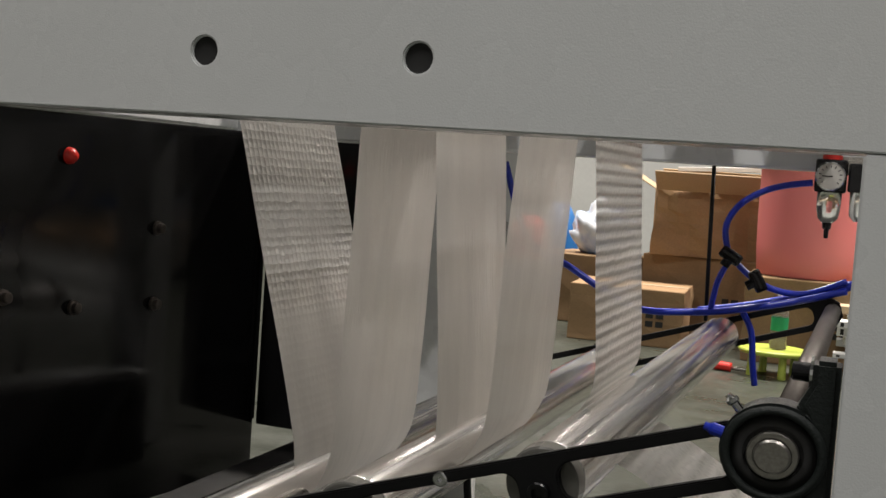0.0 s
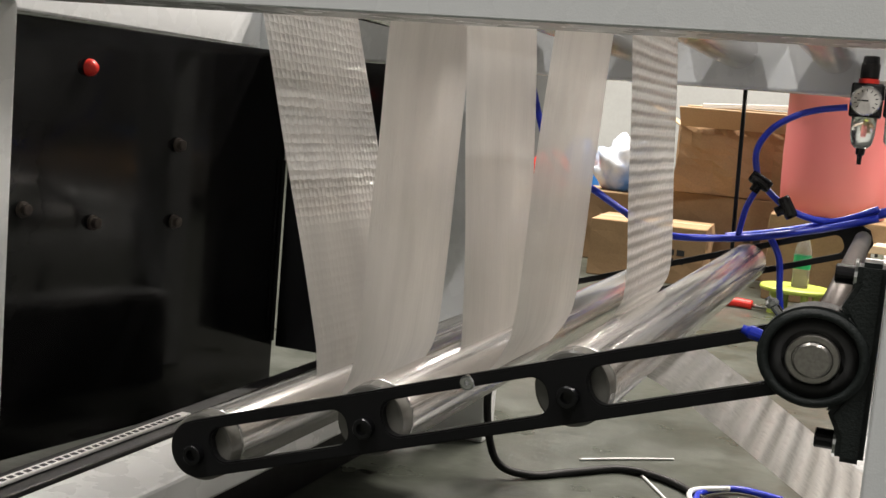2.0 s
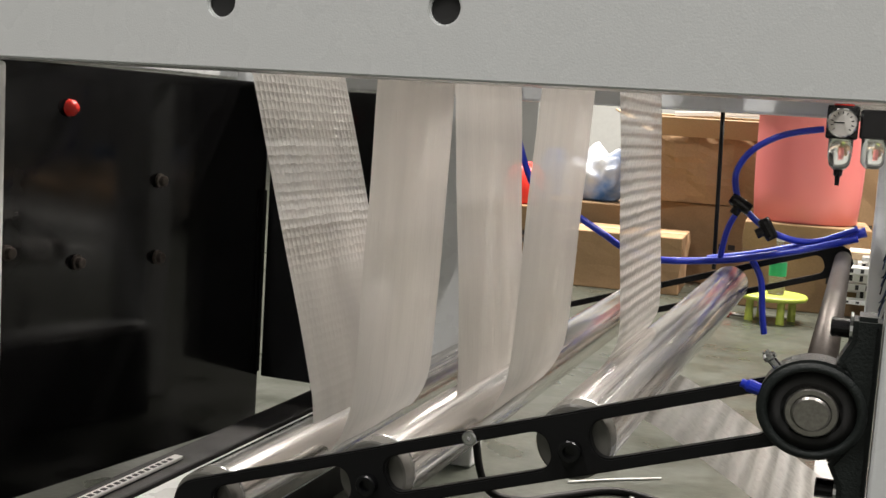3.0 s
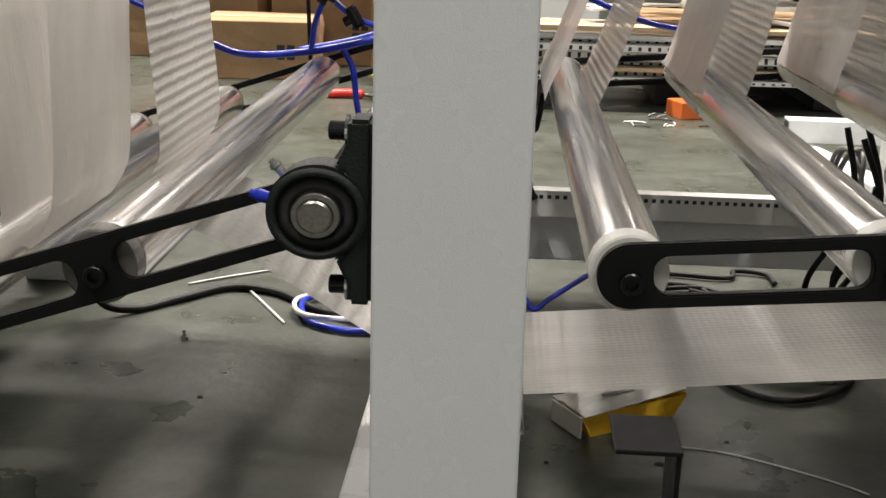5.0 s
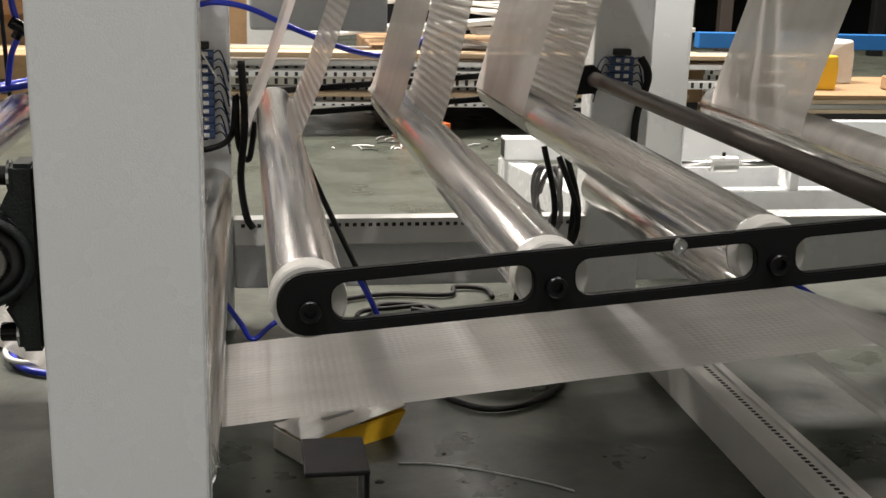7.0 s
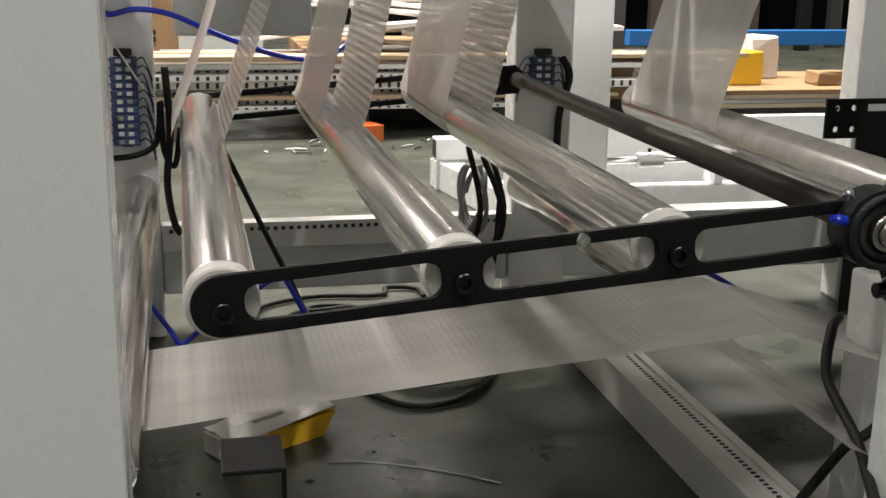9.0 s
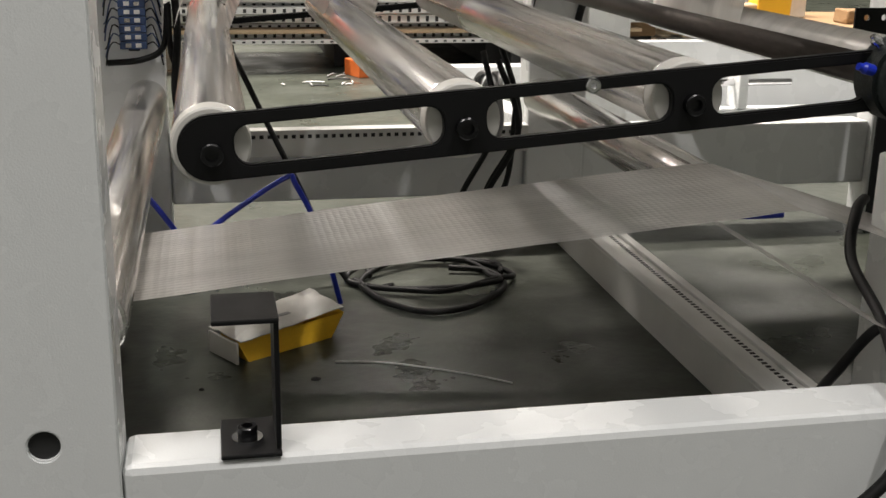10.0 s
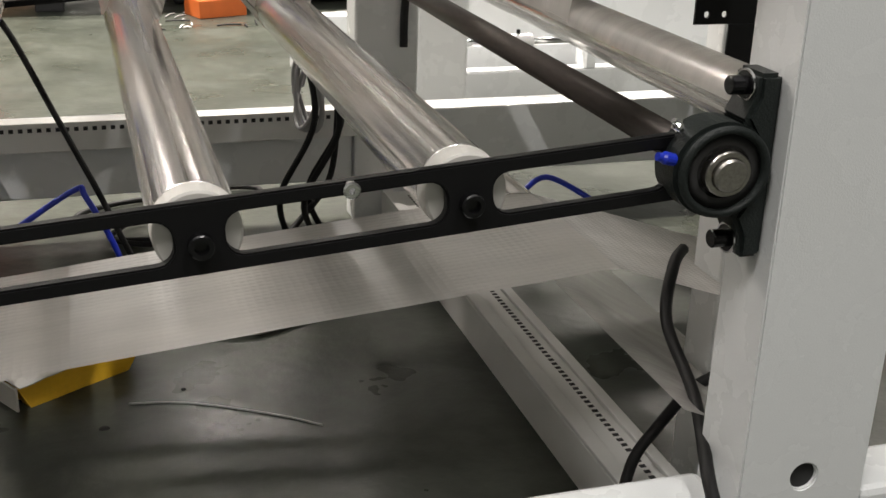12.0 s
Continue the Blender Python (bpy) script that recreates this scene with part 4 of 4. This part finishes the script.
part("seat", turned([(0.068, 0.09), (0.07, 0.104), (0.078, 0.108), (0.085, 0.104), (0.083, 0.095), (0.0825, 0.0)], 40, "Z", caps=False), GREEN, ST, smooth=True)
for a in range(4):
    e = part("leg", turned([(0, 0.013), (0.069, 0.011)], 14, "Z"), GREEN, ST)
    e.location = (0.07 * math.cos(a * 1.571 + 0.5), 0.07 * math.sin(a * 1.571 + 0.5), 0)
BT = thing("water_bottle", "clear plastic water bottle with green label", "bottle", (-0.29, 3.01, 0.083))
bo = part("bottle_shell", turned([(0, 0.022), (0.004, 0.026), (0.05, 0.025), (0.055, 0.026), (0.11, 0.026), (0.14, 0.018), (0.155, 0.011), (0.165, 0.011)], 24, "Z"), CLEAR, BT, smooth=True)
part("label_band", turned([(0.058, 0.0265), (0.1, 0.0265)], 24, "Z", caps=False), BOTTLE, BT, "green paper label", smooth=True)
part("cap", turned([(0.165, 0.0125), (0.178, 0.0125), (0.179, 0.011)], 20, "Z"), PAPER, BT)
PR = thing("long_profile", "white plastic profile lying across cartons", "profile", (-0.49, 3.95, 0.64))
e = part("profile_bar", box(-0.3, 0.3, -0.012, 0.012, 0, 0.018, 0.002), TRUNK, PR)
e.matrix_basis = pose(0, 0, 0, 0, -3, 5)
RT = thing("red_tool", "red handled tool lying on floor", "tool", (-0.47, 2.96, 0))
part("handle", tube([(-0.06, 0, 0.014), (0, 0.012, 0.016), (0.05, 0.01, 0.014)], 0.014, 10, 5), RED, RT, smooth=True)
part("shank", tube([(0.05, 0.01, 0.012), (0.12, 0.02, 0.01)], 0.006, 8, 3), STEEL, RT, smooth=True)

# ---- far side beyond the second bay: stacked profiles, tube frame, next machine ----
rnd = random.Random(4)
for i in range(3):
    s = thing("support_block", "dark timber block under stacked profiles", "block", (0.15 + 0.48 * i, 3.0, 0.0), "support blocks")
    part("block", box(-0.04, 0.04, -0.05, 0.45, 0, 0.085, 0.004), DARK, s)
for i in range(26):
    w, h = rnd.uniform(0.05, 0.10), rnd.uniform(0.012, 0.03)
    lay, col = divmod(i, 5)
    L = rnd.uniform(1.3, 2.0)
    mat = (TIMBER, TRUNK, ALU, TRUNK, TRUNK, CARD_IN)[rnd.randrange(6)]
    z = 0.087 + lay * 0.031
    p = thing("stacked_profile", {"pale_board": "pale tan board in a stack", "white_pvc": "white plastic trunking length in a stack", "mill_aluminium": "aluminium profile length in a stack", "pale_cardboard": "flattened pale cardboard strip in a stack"}[mat.name], "profile", (-0.1 + L / 2 + rnd.uniform(-0.04, 0.12), 2.97 + 0.1 * col + rnd.uniform(-0.01, 0.01), z), "stacked profiles")
    p.rotation_euler = (0, 0, radians(rnd.uniform(-3.2, 3.2)))
    part("length", box(-L / 2, L / 2, -w / 2, w / 2, 0, min(h, 0.03), 0.002), mat, p)
    if mat is TRUNK:
        # dark blocks on the solid side paint the shade of its slots
        bm = bmesh.new()
        for k in range(int(L / 0.03)):
            box(-L / 2 + 0.01 + 0.03 * k, -L / 2 + 0.02 + 0.03 * k, -w / 2 - 0.0006, -w / 2 + 0.001, 0.004, min(h, 0.03) - 0.004, 0, bm=bm)
        tagged(part("slotted_face", bm, SLOT, p), kind="stuff")
for i in range(22):
    L, w = rnd.uniform(0.4, 0.95), rnd.uniform(0.03, 0.12)
    p = thing("scrap_profile", "white plastic offcut lying in a loose heap", "offcut", (0.95 + rnd.uniform(-0.28, 0.3), 3.15 + rnd.uniform(-0.1, 0.5), 0.245 + 0.011 * i), "offcuts")
    p.rotation_euler = (radians(rnd.uniform(-6, 6)), radians(rnd.uniform(-7, 7)), radians(rnd.uniform(-35, 35)))
    part("offcut", box(-L / 2, L / 2, -w / 2, w / 2, 0, rnd.uniform(0.006, 0.016), 0.001), TRUNK if rnd.random() < 0.8 else PAPER, p)
PB = thing("heap_pallet", "dark timber pallet under the loose heap", "pallet", (1.05, 3.4, 0))
part("deck", box(-0.55, 0.55, -0.35, 0.5, 0.09, 0.243, 0.004), CARD, PB)
for s in (-0.5, 0, 0.5):
    part("runner", box(s - 0.04, s + 0.04, -0.34, 0.49, 0, 0.0895, 0.003), DARK, PB)
OB = thing("orange_box", "small orange card box lying on floor", "box", (0.61, 2.86, 0))
e = part("box_body", box(-0.075, 0.075, -0.05, 0.05, 0, 0.05, 0.002), ORANGE, OB)
e.matrix_basis = pose(0, 0, 0, 0, 0, 20)
for i in range(34):
    x, y = 0.35 + rnd.uniform(-0.1, 0.75), 2.72 + rnd.uniform(-0.1, 0.16)
    a, L = rnd.uniform(0, 3.14), rnd.uniform(0.02, 0.07)
    cord("floor_scrap", "thin dark shaving lying on floor", [(x, y, 0.004), (x + 0.5 * L * math.cos(a), y + 0.5 * L * math.sin(a) + 0.005, 0.005), (x + L * math.cos(a), y + L * math.sin(a), 0.003)], 0.0025, (SLOT, GREYCABLE, WIRE)[i % 3], "scrap", 5, 2)
TF = thing("tube_frame", "white painted steel tube frame with open end", "frame", (0.75, 2.05, 0))
fe = part("side_tube", box(-0.05, 0.6, 0.02, 0.075, 0.075, 0.13, 0.003), WHITE, TF)
# the tube is solid; this dark plate paints the shade of its opening
part("tube_end", box(-0.0505, -0.0495, 0.026, 0.069, 0.081, 0.124, 0), SLOT, fe, "dark plate painting the shade inside the tube end")
e = part("floor_tube", box(-0.03, 0.03, -0.85, 0.02, 0.0, 0.072, 0.003), WHITE, TF)
e.matrix_basis = pose(-0.02, 0.07, 0, 0, 0, 9)
part("leg", box(-0.05, 0.01, 0.021, 0.074, 0.0, 0.0745, 0.002), WHITE, TF)
NM = thing("next_machine", "white machine base with steel rod and coupling", "machine", (1.08, 1.55, 0))
part("base_plate", box(-0.18, 0.6, 0.0, 0.05, 0.0, 0.105, 0.003), WHITE, NM)
part("back_plate", box(-0.18, 0.6, 0.12, 0.15, 0.0, 0.235, 0.003), WHITE, NM)
part("rod", turned([(-0.16, 0.0075), (0.25, 0.0075)], 20, "X", (0, 0.03, 0.158)), CHROME, NM, smooth=True)
cp = part("coupling", turned([(-0.03, 0.014), (-0.028, 0.017), (0.028, 0.017), (0.03, 0.014)], 24, "X", (-0.02, 0.03, 0.158)), ALU, NM)
part("clamp_screw", turned([(0, 0.004), (0.008, 0.004)], 12, "Z", (-0.02, 0.03, 0.175)), SOCKET, cp)
part("rod_support", box(-0.17, -0.15, 0.0, 0.06, 0.1055, 0.18, 0.002), WHITE, NM)
part("rod_support", box(0.12, 0.14, 0.0, 0.06, 0.1055, 0.18, 0.002), WHITE, NM)
GP = thing("upright_post", "glossy white upright post of the next machine", "post", (0.82, 1.35, 0))
part("post_tube", box(-0.048, 0.048, -0.03, 0.03, 0, 0.9, 0.006), WHITE, GP)
WP = thing("white_cabinet", "white painted cabinet standing beyond the machine", "cabinet", (1.75, 2.25, 0))
part("cabinet_shell", box(-0.45, 0.6, -0.2, 0.3, 0.0, 0.085, 0.004), WHITE, WP)
PBK = thing("perforated_bracket", "black perforated steel bracket on the next bay", "bracket", (1.17, 0.98, 0.2))
part("bracket_plate", slab([(-0.06, 0.1), (0.13, 0.1), (0.13, 0.165), (-0.06, 0.165)], 0, 0.004, [arc(x, z, 0.005, 0, -330, 11) for x in (-0.04, -0.01, 0.09, 0.115) for z in (0.115, 0.15)] + [[(0.015, 0.144), (0.015, 0.156), (0.07, 0.156), (0.07, 0.144)]], 0), BLACK, PBK)
part("bracket_leg", box(0.0, 0.06, 0.0, 0.004, -0.2, 0.0995, 0.001), BLACK, PBK)
TB = thing("low_table", "low table loaded with long boards and clutter", "table", (2.3, 3.3, 0))
part("table_frame", box(-0.7, 0.8, -0.2, 0.5, 0.0, 0.045, 0.004), DARK, TB)
for k in range(4):
    b = thing("stacked_board", "long grey-brown board in a stack on low table", "board", (2.35 + 0.03 * k, 3.3, 0.046 + 0.0165 * k), "stacked boards")
    part("board", box(-0.75 + 0.03 * k, 0.7, -0.2, 0.4, 0, 0.0155, 0.002), (TIMBER, ALU, TIMBER, CARD)[k], b)
for x, y, w, d, h, m, lab in ((2.12, 3.3, 0.13, 0.12, 0.12, YELLOW, "small yellow card box on boards"), (2.47, 3.25, 0.16, 0.1, 0.05, CARD, "flat brown box on boards"), (1.92, 3.4, 0.3, 0.3, 0.07, CARD_IN, "folded tan cardboard on boards"), (2.3, 3.5, 0.12, 0.1, 0.16, PAPER, "crumpled white paper wad on boards")):
    c = thing("clutter_box", lab, "box", (x, y, 0.1115), "table clutter")
    bm = box(-w / 2, w / 2, -d / 2, d / 2, 0, h, 0.006, 2)
    bmesh.ops.subdivide_edges(bm, edges=bm.edges[:], cuts=2)
    for v in bm.verts:
        if v.co.z > 0.01:
            v.co += Vector([noise.noise(v.co * 14 + Vector((k * 7, x, 0))) for k in range(3)]) * 0.014
    part("box_body", bm, m, c)
BB = thing("blue_beam", "blue painted steel rack beam on uprights", "rack", (2.6, 4.4, 0))
part("beam", box(-0.5, 1.5, -0.03, 0.03, 0.16, 0.23, 0.003), BLUEPAINT, BB)
for x in (0.95, 1.4):
    part("upright", box(x - 0.04, x + 0.04, -0.035, 0.035, 0, 1.8, 0.003), DARK, BB)
for i in range(16):
    p = thing("dark_upright", "dark steel upright leaning at the hall's end", "bar", (1.7 + 0.24 * i + rnd.uniform(-0.05, 0.05), 6.0 + rnd.uniform(-0.2, 0.2), 0), "dark uprights")
    part("bar", box(-0.04, 0.04, -0.03, 0.03, 0, rnd.uniform(1.4, 2.2), 0.004), (BLACK, DARK, ROD)[i % 3], p)
SC = thing("storage_rack", "tall dark storage rack filled with wrapped goods", "rack", (3.2, 6.8, 0))
part("back_board", box(-2.2, 2.6, 0.3, 0.34, 0, 2.4, 0.004), BLACK, SC)
for z in (0.5, 1.1, 1.7):
    part("shelf", box(-2.2, 2.6, -0.3, 0.3, z, z + 0.04, 0.004), ROD, SC)
HB = thing("wrapped_panel_pack", "white wrapped panel pack leaning by the wall", "panel pack", (-0.87, 5.88, 0))
part("pack", box(-1.0, 1.4, -0.06, 0.06, 0, 1.3, 0.01), WALL, HB)
EB = thing("electric_box", "grey painted control box on rear side frame", "control box", (0.18, 1.2, 0.44))
part("box_shell", box(-0.1, 0.12, 0.0, 0.12, 0.01, 0.2, 0.005), WALL, EB)
part("hanger", box(-0.02, 0.02, -0.104, 0.0, 0.15, 0.19, 0.002), WALL, EB)

# ceiling lamp housings
for lx, ly in ((-2.6, 4.3), (0.2, 3.4), (3.2, 4.4), (-1.6, -1.9), (1.4, -1.8), (1.2, 7.5), (-2.5, 8.0)):
    h = thing("ceiling_lamp", "long white tube lamp fitting under the roof", "lamp", (lx, ly, 4.65), "ceiling lamps")
    part("housing", box(*((-0.14, 0.14, -0.78, 0.78) if ly < 0 else (-0.78, 0.78, -0.14, 0.14)), 0.0, 0.06, 0.004), PAPER, h)
    part("suspension", box(-0.01, 0.01, -0.01, 0.01, 0.0605, 0.549, 0), STEEL, h)
